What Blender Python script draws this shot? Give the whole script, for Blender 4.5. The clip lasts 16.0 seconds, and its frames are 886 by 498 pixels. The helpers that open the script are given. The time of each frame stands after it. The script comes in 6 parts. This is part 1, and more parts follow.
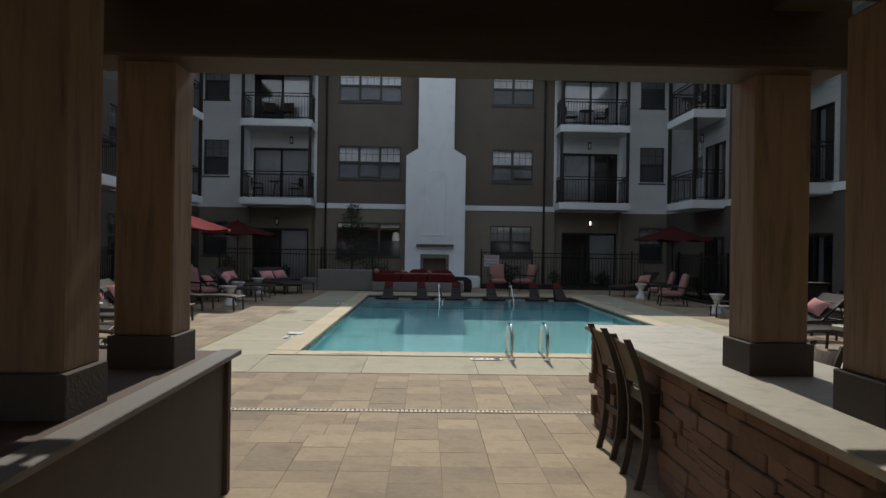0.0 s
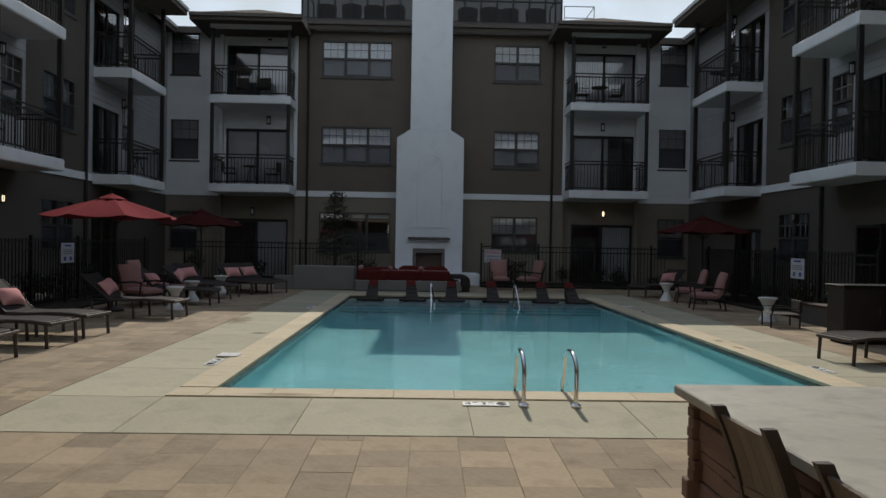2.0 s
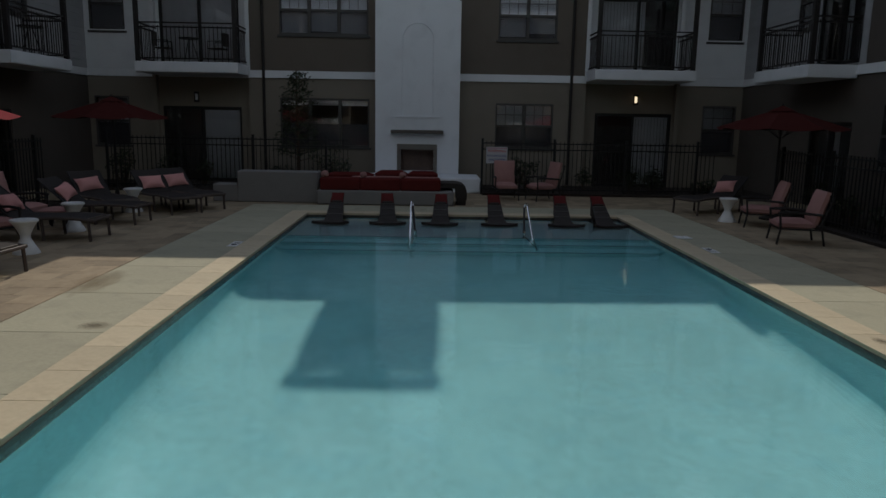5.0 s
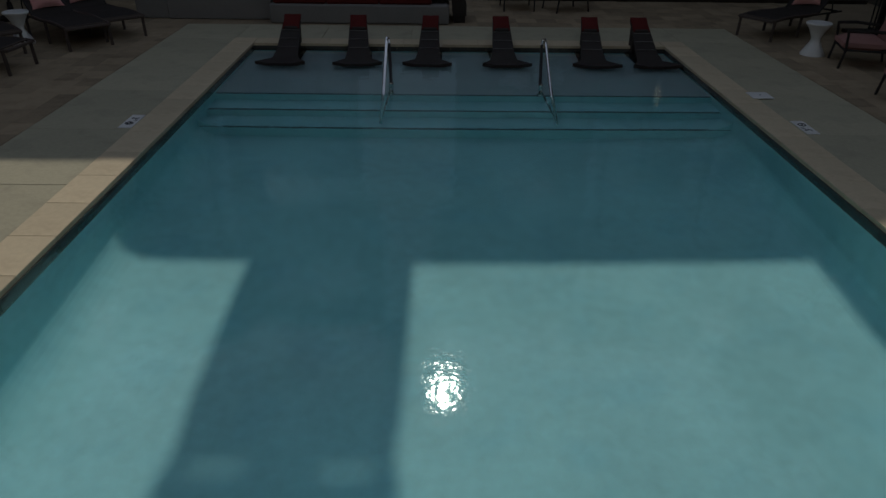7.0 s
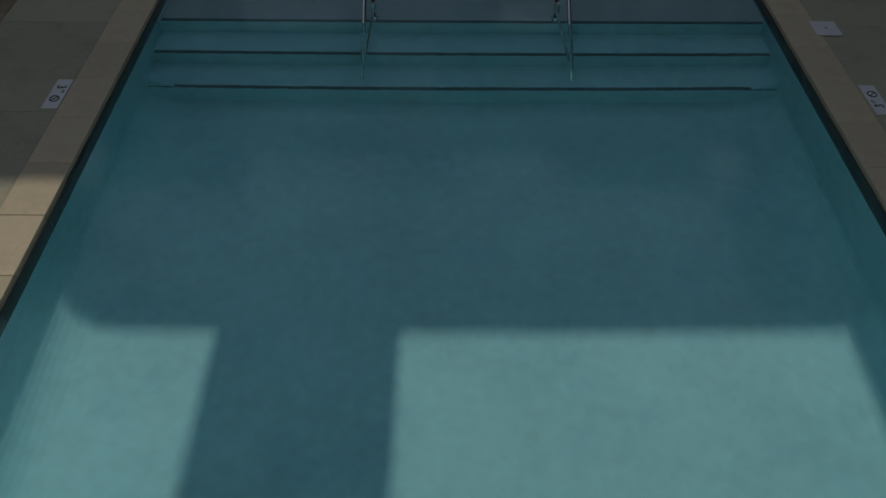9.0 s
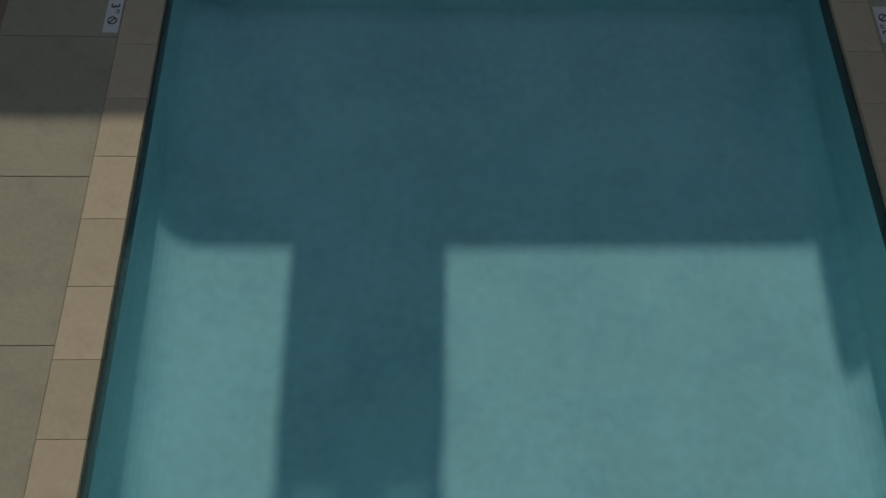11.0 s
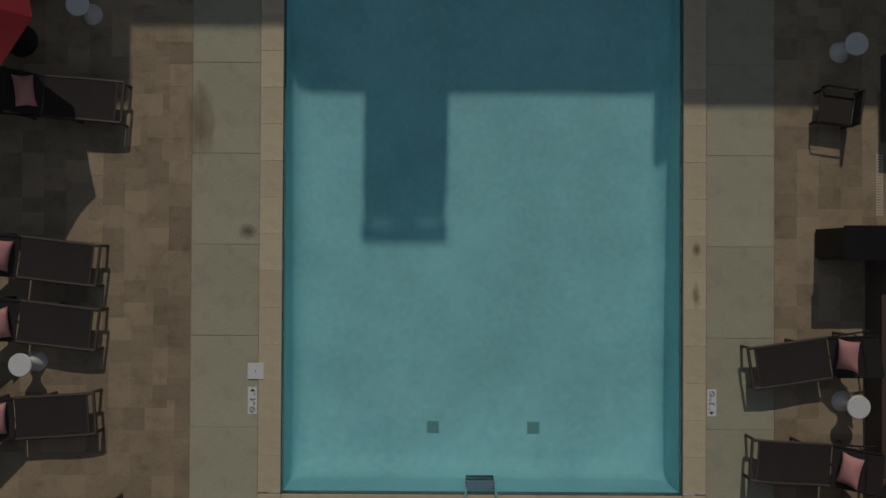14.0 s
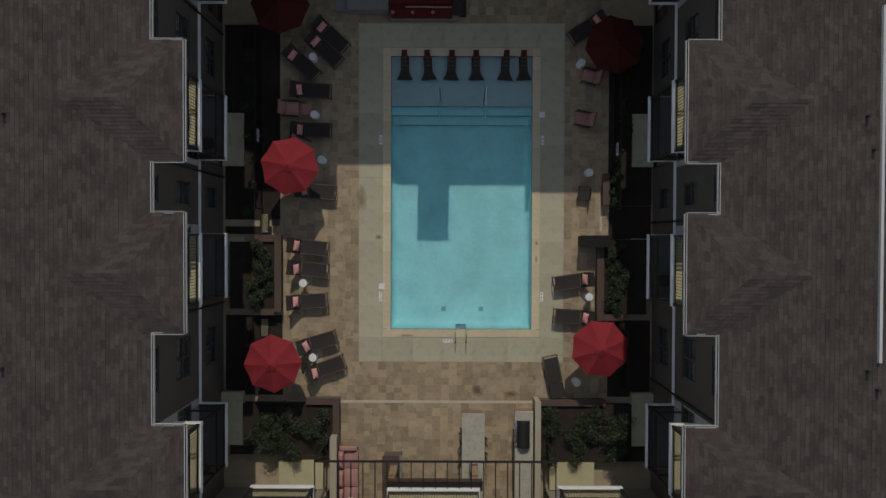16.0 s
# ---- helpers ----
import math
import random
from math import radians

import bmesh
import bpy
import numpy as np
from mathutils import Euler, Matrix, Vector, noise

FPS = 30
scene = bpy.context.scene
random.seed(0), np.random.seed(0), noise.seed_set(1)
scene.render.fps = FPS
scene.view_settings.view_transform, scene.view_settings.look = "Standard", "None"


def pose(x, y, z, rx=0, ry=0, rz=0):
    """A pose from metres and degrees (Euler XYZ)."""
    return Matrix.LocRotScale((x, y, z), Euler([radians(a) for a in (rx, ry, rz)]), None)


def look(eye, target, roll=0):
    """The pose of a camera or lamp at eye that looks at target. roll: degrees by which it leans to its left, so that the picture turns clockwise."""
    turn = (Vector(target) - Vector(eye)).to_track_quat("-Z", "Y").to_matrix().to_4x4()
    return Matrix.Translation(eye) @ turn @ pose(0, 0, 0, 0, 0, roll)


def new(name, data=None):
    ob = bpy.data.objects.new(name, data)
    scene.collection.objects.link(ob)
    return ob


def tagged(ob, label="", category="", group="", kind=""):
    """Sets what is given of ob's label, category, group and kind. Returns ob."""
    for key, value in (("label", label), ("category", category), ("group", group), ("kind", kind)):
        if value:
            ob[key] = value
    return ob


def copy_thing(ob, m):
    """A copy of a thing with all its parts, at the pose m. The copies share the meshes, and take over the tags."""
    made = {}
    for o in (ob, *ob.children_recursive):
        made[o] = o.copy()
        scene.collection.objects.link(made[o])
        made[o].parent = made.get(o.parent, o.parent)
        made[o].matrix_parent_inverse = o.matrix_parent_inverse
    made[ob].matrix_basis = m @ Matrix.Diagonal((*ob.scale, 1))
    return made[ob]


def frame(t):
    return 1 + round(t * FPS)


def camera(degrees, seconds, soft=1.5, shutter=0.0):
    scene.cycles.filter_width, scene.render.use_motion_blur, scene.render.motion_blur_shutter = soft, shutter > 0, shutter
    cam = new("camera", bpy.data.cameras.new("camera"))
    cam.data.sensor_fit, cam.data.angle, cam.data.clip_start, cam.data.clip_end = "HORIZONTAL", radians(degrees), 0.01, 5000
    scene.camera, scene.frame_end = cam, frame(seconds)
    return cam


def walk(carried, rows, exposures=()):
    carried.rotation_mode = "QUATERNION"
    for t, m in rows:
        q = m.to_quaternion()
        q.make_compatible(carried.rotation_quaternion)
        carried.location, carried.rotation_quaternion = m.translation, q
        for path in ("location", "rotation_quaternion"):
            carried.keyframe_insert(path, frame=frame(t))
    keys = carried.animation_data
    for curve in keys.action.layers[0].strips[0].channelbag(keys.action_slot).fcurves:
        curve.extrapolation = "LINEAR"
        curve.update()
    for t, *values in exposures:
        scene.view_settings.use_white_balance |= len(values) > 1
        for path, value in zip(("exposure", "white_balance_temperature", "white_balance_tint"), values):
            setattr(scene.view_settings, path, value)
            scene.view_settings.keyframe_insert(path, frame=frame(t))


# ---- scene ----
SKY, SUN = 0.19, 3.02
WATER = (0.86, 0.985, 0.985, 1)
EXPOSURES = [(0.0, 0.08), (1.0, -0.07), (3.2, -0.2), (5.3, -0.7), (6.5, -1.05), (8.2, -1.22), (10.3, -1.17), (13.0, -1.36), (14.0, -1.43), (15.0, -1.35), (15.5, -0.85), (16.0, -0.65)]
cam = camera(63.76, 16.0, soft=1.5)
walk(cam, [
    (0, pose(-1.500, -10.620, 1.560, 89.940, -0.880, -1.390)),
    (0.5, pose(-1.430, -9.780, 1.550, 90.030, -0.900, -1.340)),
    (1, pose(-1.365, -8.950, 1.542, 90.100, -0.880, -1.320)),
    (1.5, pose(-1.285, -8.150, 1.535, 90.050, -0.900, -1.340)),
    (2, pose(-1.215, -7.350, 1.540, 89.460, -0.980, -1.340)),
    (2.5, pose(-1.110, -6.620, 1.580, 88.580, -1.000, -1.240)),
    (3, pose(-1.045, -5.860, 1.600, 87.980, -1.080, -1.220)),
    (3.2, pose(-1.020, -5.560, 1.630, 87.700, -1.080, -1.210)),
    (5.3, pose(-0.707, -1.716, 2.023, 77.428, -0.952, -0.942)),
    (5.5, pose(-0.769, -1.335, 2.043, 75.662, -1.184, -1.254)),
    (6, pose(-0.642, -0.377, 2.209, 71.081, -0.984, -0.967)),
    (6.5, pose(-0.450, 0.380, 2.381, 66.227, -0.759, -0.341)),
    (7, pose(-0.370, 1.197, 2.633, 61.421, -0.620, -0.350)),
    (7.5, pose(-0.223, 1.881, 3.047, 56.251, -0.493, 0.003)),
    (8, pose(-0.110, 2.538, 3.405, 51.206, -0.390, 0.195)),
    (8.2, pose(-0.077, 2.776, 3.563, 49.190, -0.271, 0.244)),
    (10.3, pose(-0.623, 4.158, 4.967, 29.029, -0.902, -0.507)),
    (10.5, pose(-0.602, 4.218, 5.200, 26.833, -0.913, -0.192)),
    (11, pose(-0.815, 4.178, 5.620, 22.679, -1.616, -0.586)),
    (11.5, pose(-0.767, 4.188, 6.323, 16.882, -1.038, -0.067)),
    (12, pose(-0.753, 4.227, 7.253, 11.432, -0.764, 0.421)),
    (12.5, pose(-0.640, 4.120, 8.290, 7.450, 0.220, 0.330)),
    (13, pose(-0.522, 4.053, 9.498, 4.897, 0.801, 0.421)),
    (13.5, pose(-0.549, 3.998, 10.682, 2.611, 0.554, 0.314)),
    (14, pose(-0.656, 3.980, 11.905, 0.582, 0.036, 0.312)),
    (14.5, pose(-0.754, 4.118, 13.462, -0.194, -0.281, 0.253)),
    (15, pose(-0.862, 4.061, 15.241, -0.313, -0.669, 0.149)),
    (15.2, pose(-0.624, 4.136, 17.282, -0.624, 0.086, 0.040)),
    (15.3, pose(-0.597, 4.083, 19.051, -0.502, 0.177, -0.035)),
    (15.5, pose(-0.489, 4.111, 23.351, -0.639, 0.530, 0.074)),
    (15.7, pose(-0.586, 4.107, 27.671, -0.521, 0.329, 0.043)),
    (16, pose(-0.817, 4.424, 33.861, -1.013, 0.087, 0.163)),
], EXPOSURES)
# ---------------- world, sun ----------------
world = bpy.data.worlds.new("sky")
scene.world = world
world.use_nodes = True
wn = world.node_tree.nodes
sky = wn.new("ShaderNodeTexSky")
sky.sky_type = "NISHITA"
sky.sun_disc = False
sky.sun_elevation = radians(39.8)
sky.sun_rotation = radians(0)
sky.air_density, sky.dust_density, sky.ozone_density = 1.0, 0.0, 1.0
pale = wn.new("ShaderNodeHueSaturation")
pale.inputs["Saturation"].default_value = 0.55
wl = world.node_tree.links
wl.new(sky.outputs[0], pale.inputs["Color"])
# a thin layer of broken cloud and haze low all round the sky
place, split, puffs = wn.new("ShaderNodeTexCoord"), wn.new("ShaderNodeSeparateXYZ"), wn.new("ShaderNodeTexNoise")
low, gaps, cover, veil = wn.new("ShaderNodeMapRange"), wn.new("ShaderNodeMapRange"), wn.new("ShaderNodeMath"), wn.new("ShaderNodeMix")
wl.new(place.outputs["Generated"], split.inputs[0])
wl.new(place.outputs["Generated"], puffs.inputs["Vector"])
puffs.inputs["Scale"].default_value, puffs.inputs["Detail"].default_value = 7.0, 5
low.inputs[1].default_value, low.inputs[2].default_value, low.inputs[3].default_value, low.inputs[4].default_value = 0.5, 0.72, 1.0, 0.0
gaps.inputs[1].default_value, gaps.inputs[2].default_value, gaps.inputs[3].default_value, gaps.inputs[4].default_value = 0.42, 0.6, 0.98, 0.72
cover.operation = "MULTIPLY"
veil.data_type = "RGBA"
veil.inputs[7].default_value = (3.6, 4.05, 4.4, 1)
wl.new(split.outputs[2], low.inputs[0])
wl.new(puffs.outputs["Fac"], gaps.inputs[0])
wl.new(low.outputs[0], cover.inputs[0])
wl.new(gaps.outputs[0], cover.inputs[1])
wl.new(cover.outputs[0], veil.inputs[0])
wl.new(pale.outputs[0], veil.inputs[6])
wl.new(veil.outputs[2], wn["Background"].inputs[0])
wn["Background"].inputs[1].default_value = SKY
sun = new("sun", bpy.data.lights.new("sun", "SUN"))
sun.data.energy, sun.data.angle, sun.data.color = SUN, radians(0.45), (1.0, 0.93, 0.82)
sun.data.cycles.is_caustics_light = True
sun.matrix_world = look((1.3, 100 * math.cos(radians(39.8)), 100 * math.sin(radians(39.8))), (0, 0, 0))


# ---------------- materials ----------------
def mat(name, base, rough=0.7, metal=0.0, var=0.18, big=0.7, fine=28.0, bump=0.15, rand=0.0, island=0.0,
        tint=None, wear=0.25, spec=0.4, stretch=None):
    """A surface with grain at two sizes; rand and island vary its pieces; tint is the colour of stains."""
    m = bpy.data.materials.new(name)
    m.use_nodes = True
    n, l = m.node_tree.nodes, m.node_tree.links
    b = n["Principled BSDF"]
    b.inputs["Roughness"].default_value, b.inputs["Metallic"].default_value = rough, metal
    b.inputs["Specular IOR Level"].default_value = spec
    tc = n.new("ShaderNodeTexCoord")
    src = tc.outputs["Object"]
    if stretch:
        mp = n.new("ShaderNodeMapping")
        mp.inputs["Scale"].default_value = stretch
        l.new(src, mp.inputs[0])
        src = mp.outputs[0]

    def noise_at(scale, detail):
        t = n.new("ShaderNodeTexNoise")
        t.inputs["Scale"].default_value, t.inputs["Detail"].default_value = scale, detail
        l.new(src, t.inputs["Vector"])
        return t.outputs["Fac"]

    def math_node(op, a, c):
        t = n.new("ShaderNodeMath")
        t.operation = op
        for i, v in enumerate((a, c)):
            if isinstance(v, (int, float)):
                t.inputs[i].default_value = v
            else:
                l.new(v, t.inputs[i])
        return t.outputs[0]

    coarse, grain = noise_at(big, 5), noise_at(fine, 4)
    value = math_node("ADD", math_node("MULTIPLY", math_node("SUBTRACT", coarse, 0.5), 2.4 * var),
                      math_node("MULTIPLY", math_node("SUBTRACT", grain, 0.5), 1.6 * var))
    value = math_node("ADD", value, 1.0)
    if rand:
        info = n.new("ShaderNodeObjectInfo")
        value = math_node("ADD", value, math_node("MULTIPLY", math_node("SUBTRACT", info.outputs["Random"], 0.5), 2 * rand))
    if island:
        geo = n.new("ShaderNodeNewGeometry")
        value = math_node("ADD", value, math_node("MULTIPLY", math_node("SUBTRACT", geo.outputs["Random Per Island"], 0.5), 2 * island))
    mix = n.new("ShaderNodeMix")
    mix.data_type = "RGBA"
    mix.inputs[6].default_value = (*base, 1)
    mix.inputs[7].default_value = (*(tint or [c * 0.7 for c in base]), 1)
    ramp = n.new("ShaderNodeMapRange")
    ramp.inputs[1].default_value, ramp.inputs[2].default_value = 0.5, 0.75
    ramp.inputs[4].default_value = wear
    l.new(noise_at(big * 2.7, 7), ramp.inputs[0])
    l.new(ramp.outputs[0], mix.inputs[0])
    hsv = n.new("ShaderNodeHueSaturation")
    l.new(mix.outputs[2], hsv.inputs["Color"])
    l.new(value, hsv.inputs["Value"])
    l.new(hsv.outputs[0], b.inputs["Base Color"])
    if bump:
        bp = n.new("ShaderNodeBump")
        bp.inputs["Strength"].default_value, bp.inputs["Distance"].default_value = bump, 0.01
        l.new(grain, bp.inputs["Height"])
        l.new(bp.outputs[0], b.inputs["Normal"])
    return m


LEGS = mat("brown_lounger_frame", (0.075, 0.056, 0.046), 0.6, var=0.12, big=3, fine=60, bump=0.05)
MESH = mat("insect_screen", (0.055, 0.055, 0.065), 0.8, var=0.05, bump=0.0)
STUCCO = mat("dark_stucco", (0.135, 0.112, 0.092), 0.9, var=0.14, big=0.5, fine=60, bump=0.3, wear=0.3)
# wing stucco with its shade put into the colour; also trim and post bases
UMBER_SHADED = mat("umber_shaded_stucco", (0.088, 0.074, 0.064), 0.9, var=0.14, big=0.5, fine=60, bump=0.3, wear=0.3)
TAUPE = mat("taupe_stucco", (0.21, 0.182, 0.146), 0.9, var=0.14, big=0.5, fine=60, bump=0.3, wear=0.3)
SIDING = mat("white_siding", (0.64, 0.65, 0.67), 0.6, var=0.05, big=0.6, fine=30, bump=0.05, island=0.03, wear=0.2)
# white siding greyed, so the wings' shade sits in the colour
SHADESIDE = mat("shaded_white_siding", (0.36, 0.36, 0.372), 0.65, var=0.07, big=0.6, fine=30, bump=0.05, island=0.04, wear=0.3)
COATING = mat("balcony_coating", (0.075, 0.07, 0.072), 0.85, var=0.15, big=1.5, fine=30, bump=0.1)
WHITE = mat("white_paint", (0.68, 0.69, 0.71), 0.6, var=0.05, big=0.8, fine=30, bump=0.06, wear=0.25)
CHIMNEY = mat("white_render", (0.74, 0.76, 0.79), 0.8, var=0.06, big=0.7, fine=40, bump=0.25, wear=0.3)
SHINGLE = mat("roof_shingle", (0.061, 0.049, 0.044), 0.95, spec=0.12, var=0.38, big=1.1, fine=14.0, bump=0.9, wear=0.45, island=0.2)
BRONZE = mat("dark_bronze_metal", (0.02, 0.017, 0.016), 0.6, metal=0.1, var=0.15, big=3, fine=80, bump=0.03)
BLACK = mat("black_painted_metal", (0.012, 0.012, 0.012), 0.5, metal=0.2, var=0.12, big=3, fine=60, bump=0.03)
FRAME = mat("window_frame_paint", (0.055, 0.052, 0.048), 0.5, var=0.1, big=2, fine=40, bump=0.03)
TRIM = mat("grey_white_trim", (0.5, 0.51, 0.53), 0.6, var=0.06, big=1.0, fine=40, bump=0.05)
CONCRETE = mat("deck_concrete", (0.415, 0.385, 0.272), 0.85, var=0.15, big=0.8, fine=22, bump=0.3, rand=0.05, tint=(0.2, 0.185, 0.14), wear=0.4)
COPING = mat("coping_stone", (0.57, 0.475, 0.32), 0.8, var=0.12, big=1.2, fine=18, bump=0.3, rand=0.07, tint=(0.33, 0.25, 0.16), wear=0.35)
PAVER = mat("tan_paver", (0.345, 0.266, 0.172), 0.85, var=0.17, big=1.4, fine=20, bump=0.5, rand=0.2, island=0.2, tint=(0.215, 0.155, 0.095), wear=0.7)
JOINT = mat("joint_sand", (0.33, 0.265, 0.18), 0.95, var=0.2, big=2, fine=50, bump=0.3)
PLASTER = mat("pool_plaster", (0.455, 0.735, 0.77), 0.7, var=0.17, big=0.8, fine=9, bump=0.1, tint=(0.36, 0.66, 0.74), wear=0.6)
TILE = mat("waterline_tile", (0.062, 0.06, 0.052), 0.25, var=0.2, big=3, fine=30, bump=0.1, island=0.12)
GLAZING = mat("glazing_bar_paint", (0.2, 0.2, 0.21), 0.5, var=0.08, bump=0.0)
# plaster greyed to imitate how little the shallow water tints the light
LEDGE = mat("shallow_tint_ledge_plaster", (0.52, 0.55, 0.565), 0.7, var=0.09, big=1.1, fine=7, bump=0.1, tint=(0.38, 0.48, 0.5), wear=0.5)
NOSING = mat("step_edge_tile", (0.13, 0.18, 0.19), 0.3, var=0.2, big=3, fine=30, bump=0.1)
CHROME = mat("polished_steel", (0.75, 0.74, 0.72), 0.12, metal=1.0, var=0.04, big=6, fine=50, bump=0.02)
SLING = mat("brown_sling_fabric", (0.038, 0.032, 0.03), 0.8, spec=0.2, var=0.12, big=3, fine=220, bump=0.25)
WICKER = mat("dark_wicker", (0.03, 0.023, 0.019), 0.75, var=0.25, big=4, fine=120, bump=0.6)
PINK = mat("faded_coral_cushion", (0.36, 0.195, 0.175), 0.9, spec=0.1, var=0.1, big=2.5, fine=90, bump=0.25, rand=0.08)
PILLOW = mat("coral_pillow_fabric", (0.64, 0.31, 0.29), 0.9, spec=0.1, var=0.1, big=3, fine=120, bump=0.25, rand=0.08)
RED = mat("red_cushion_fabric", (0.105, 0.018, 0.016), 0.9, spec=0.1, var=0.12, big=3, fine=90, bump=0.25)
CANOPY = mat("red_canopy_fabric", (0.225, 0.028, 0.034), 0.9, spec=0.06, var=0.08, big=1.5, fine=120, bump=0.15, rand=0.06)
# canopy cloth darkened: the buildings' shade is put into its colour
SHADECANOPY = mat("shaded_rust_canopy_fabric", (0.06, 0.014, 0.012), 0.9, spec=0.06, var=0.1, big=1.5, fine=120, bump=0.15)
PLASTIC = mat("white_moulded_plastic", (0.72, 0.72, 0.70), 0.4, var=0.04, big=3, fine=40, bump=0.02)
CEDAR = mat("stained_cedar", (0.27, 0.18, 0.112), 0.7, var=0.2, big=1.2, fine=12, bump=0.2, tint=(0.105, 0.068, 0.045), wear=0.8, stretch=(6, 6, 0.6))
DARKWOOD = mat("dark_stained_beam", (0.055, 0.036, 0.024), 0.65, var=0.25, big=1.5, fine=14, bump=0.3, stretch=(0.6, 6, 6))
CLAD = mat("grey_brown_cladding", (0.105, 0.09, 0.078), 0.8, var=0.15, big=2, fine=40, bump=0.25)
LEDGER = mat("ledger_stone", (0.215, 0.135, 0.098), 0.9, var=0.2, big=3, fine=24, bump=0.5, island=0.14, rand=0.14, tint=(0.15, 0.105, 0.08), wear=0.6)
COUNTER = mat("pale_concrete_counter", (0.385, 0.36, 0.295), 0.6, var=0.14, big=2.2, fine=24, bump=0.12, tint=(0.22, 0.205, 0.165), wear=0.6)
BROWNCAP = mat("brown_wall_cap", (0.085, 0.055, 0.042), 0.8, var=0.14, big=1.5, fine=40, bump=0.2)
BEIGE = mat("beige_stucco", (0.36, 0.315, 0.24), 0.9, var=0.08, big=0.8, fine=50, bump=0.25)
RUNDOWN = mat("weathered_gutter", (0.42, 0.41, 0.40), 0.6, var=0.12, big=1.0, fine=40, bump=0.05)
GREY = mat("grey_seat_wall", (0.2, 0.19, 0.18), 0.9, var=0.12, big=1, fine=50, bump=0.25)
SOIL = mat("dark_mulch", (0.025, 0.018, 0.013), 1.0, var=0.4, big=3, fine=30, bump=0.8)
LEAF = mat("green_leaves", (0.024, 0.036, 0.014), 0.6, var=0.3, big=2, fine=10, bump=0.0, island=0.35)
BARK = mat("bark", (0.07, 0.05, 0.035), 0.95, var=0.3, big=6, fine=40, bump=0.6)
SIGNWHITE = mat("sign_board_white", (0.5, 0.5, 0.52), 0.5, var=0.04, big=2, fine=30, bump=0.0)
MARKER = mat("white_glazed_tile", (0.74, 0.74, 0.72), 0.35, var=0.04, big=2, fine=30, bump=0.0)
CREAM = mat("cream_drain_grate", (0.58, 0.51, 0.4), 0.7, var=0.08, big=3, fine=30, bump=0.0)
SIGNRED = mat("sign_red", (0.45, 0.03, 0.03), 0.5, var=0.04, bump=0.0)
SIGNBLUE = mat("sign_blue", (0.03, 0.05, 0.22), 0.5, var=0.04, bump=0.0)
INK = mat("black_ink", (0.02, 0.02, 0.02), 0.6, var=0.05, bump=0.0)
FIREBRICK = mat("sooty_firebrick", (0.12, 0.085, 0.07), 0.95, var=0.3, big=3, fine=20, bump=0.5)
SURROUND = mat("tan_stone_surround", (0.17, 0.155, 0.135), 0.85, var=0.1, big=2, fine=30, bump=0.2)
BLIND = mat("pale_window_blind", (0.8, 0.81, 0.84), 0.8, var=0.05, big=1, fine=3, bump=0.0)
ROOM = mat("dim_room_wall", (0.12, 0.115, 0.115), 0.9, var=0.15, big=0.8, fine=10, bump=0.0)
SCREEN = mat("dark_mesh_screen", (0.02, 0.02, 0.02), 0.8, var=0.1, bump=0.0)
TERRACE = mat("pale_slab_and_sunlit_floor", (0.42, 0.38, 0.23), 0.9, var=0.12, big=1.2, fine=24, bump=0.2)


def see_through(m, amount):
    """Lets part of the light pass, as a woven screen does."""
    n, l = m.node_tree.nodes, m.node_tree.links
    t, x = n.new("ShaderNodeBsdfTransparent"), n.new("ShaderNodeMixShader")
    x.inputs[0].default_value = amount
    l.new(n["Principled BSDF"].outputs[0], x.inputs[1])
    l.new(t.outputs[0], x.inputs[2])
    l.new(x.outputs[0], n["Material Output"].inputs[0])


see_through(SCREEN, 0.05)
see_through(MESH, 0.5)


def glass_pane():
    m = bpy.data.materials.new("window_glass")
    m.use_nodes = True
    n, l = m.node_tree.nodes, m.node_tree.links
    n.remove(n["Principled BSDF"])
    t, g, x, f = (n.new("ShaderNodeBsdfTransparent"), n.new("ShaderNodeBsdfGlossy"), n.new("ShaderNodeMixShader"), n.new("ShaderNodeFresnel"))
    t.inputs[0].default_value = (0.9, 0.92, 0.95, 1)
    g.inputs["Roughness"].default_value = 0.03
    f.inputs[0].default_value = 2.25
    noise_t, bp = n.new("ShaderNodeTexNoise"), n.new("ShaderNodeBump")
    noise_t.inputs["Scale"].default_value = 1.2
    bp.inputs["Strength"].default_value, bp.inputs["Distance"].default_value = 0.05, 0.05
    l.new(noise_t.outputs["Fac"], bp.inputs["Height"])
    l.new(bp.outputs[0], g.inputs["Normal"])
    l.new(f.outputs[0], x.inputs[0])
    l.new(t.outputs[0], x.inputs[1])
    l.new(g.outputs[0], x.inputs[2])
    l.new(x.outputs[0], n["Material Output"].inputs[0])
    return m


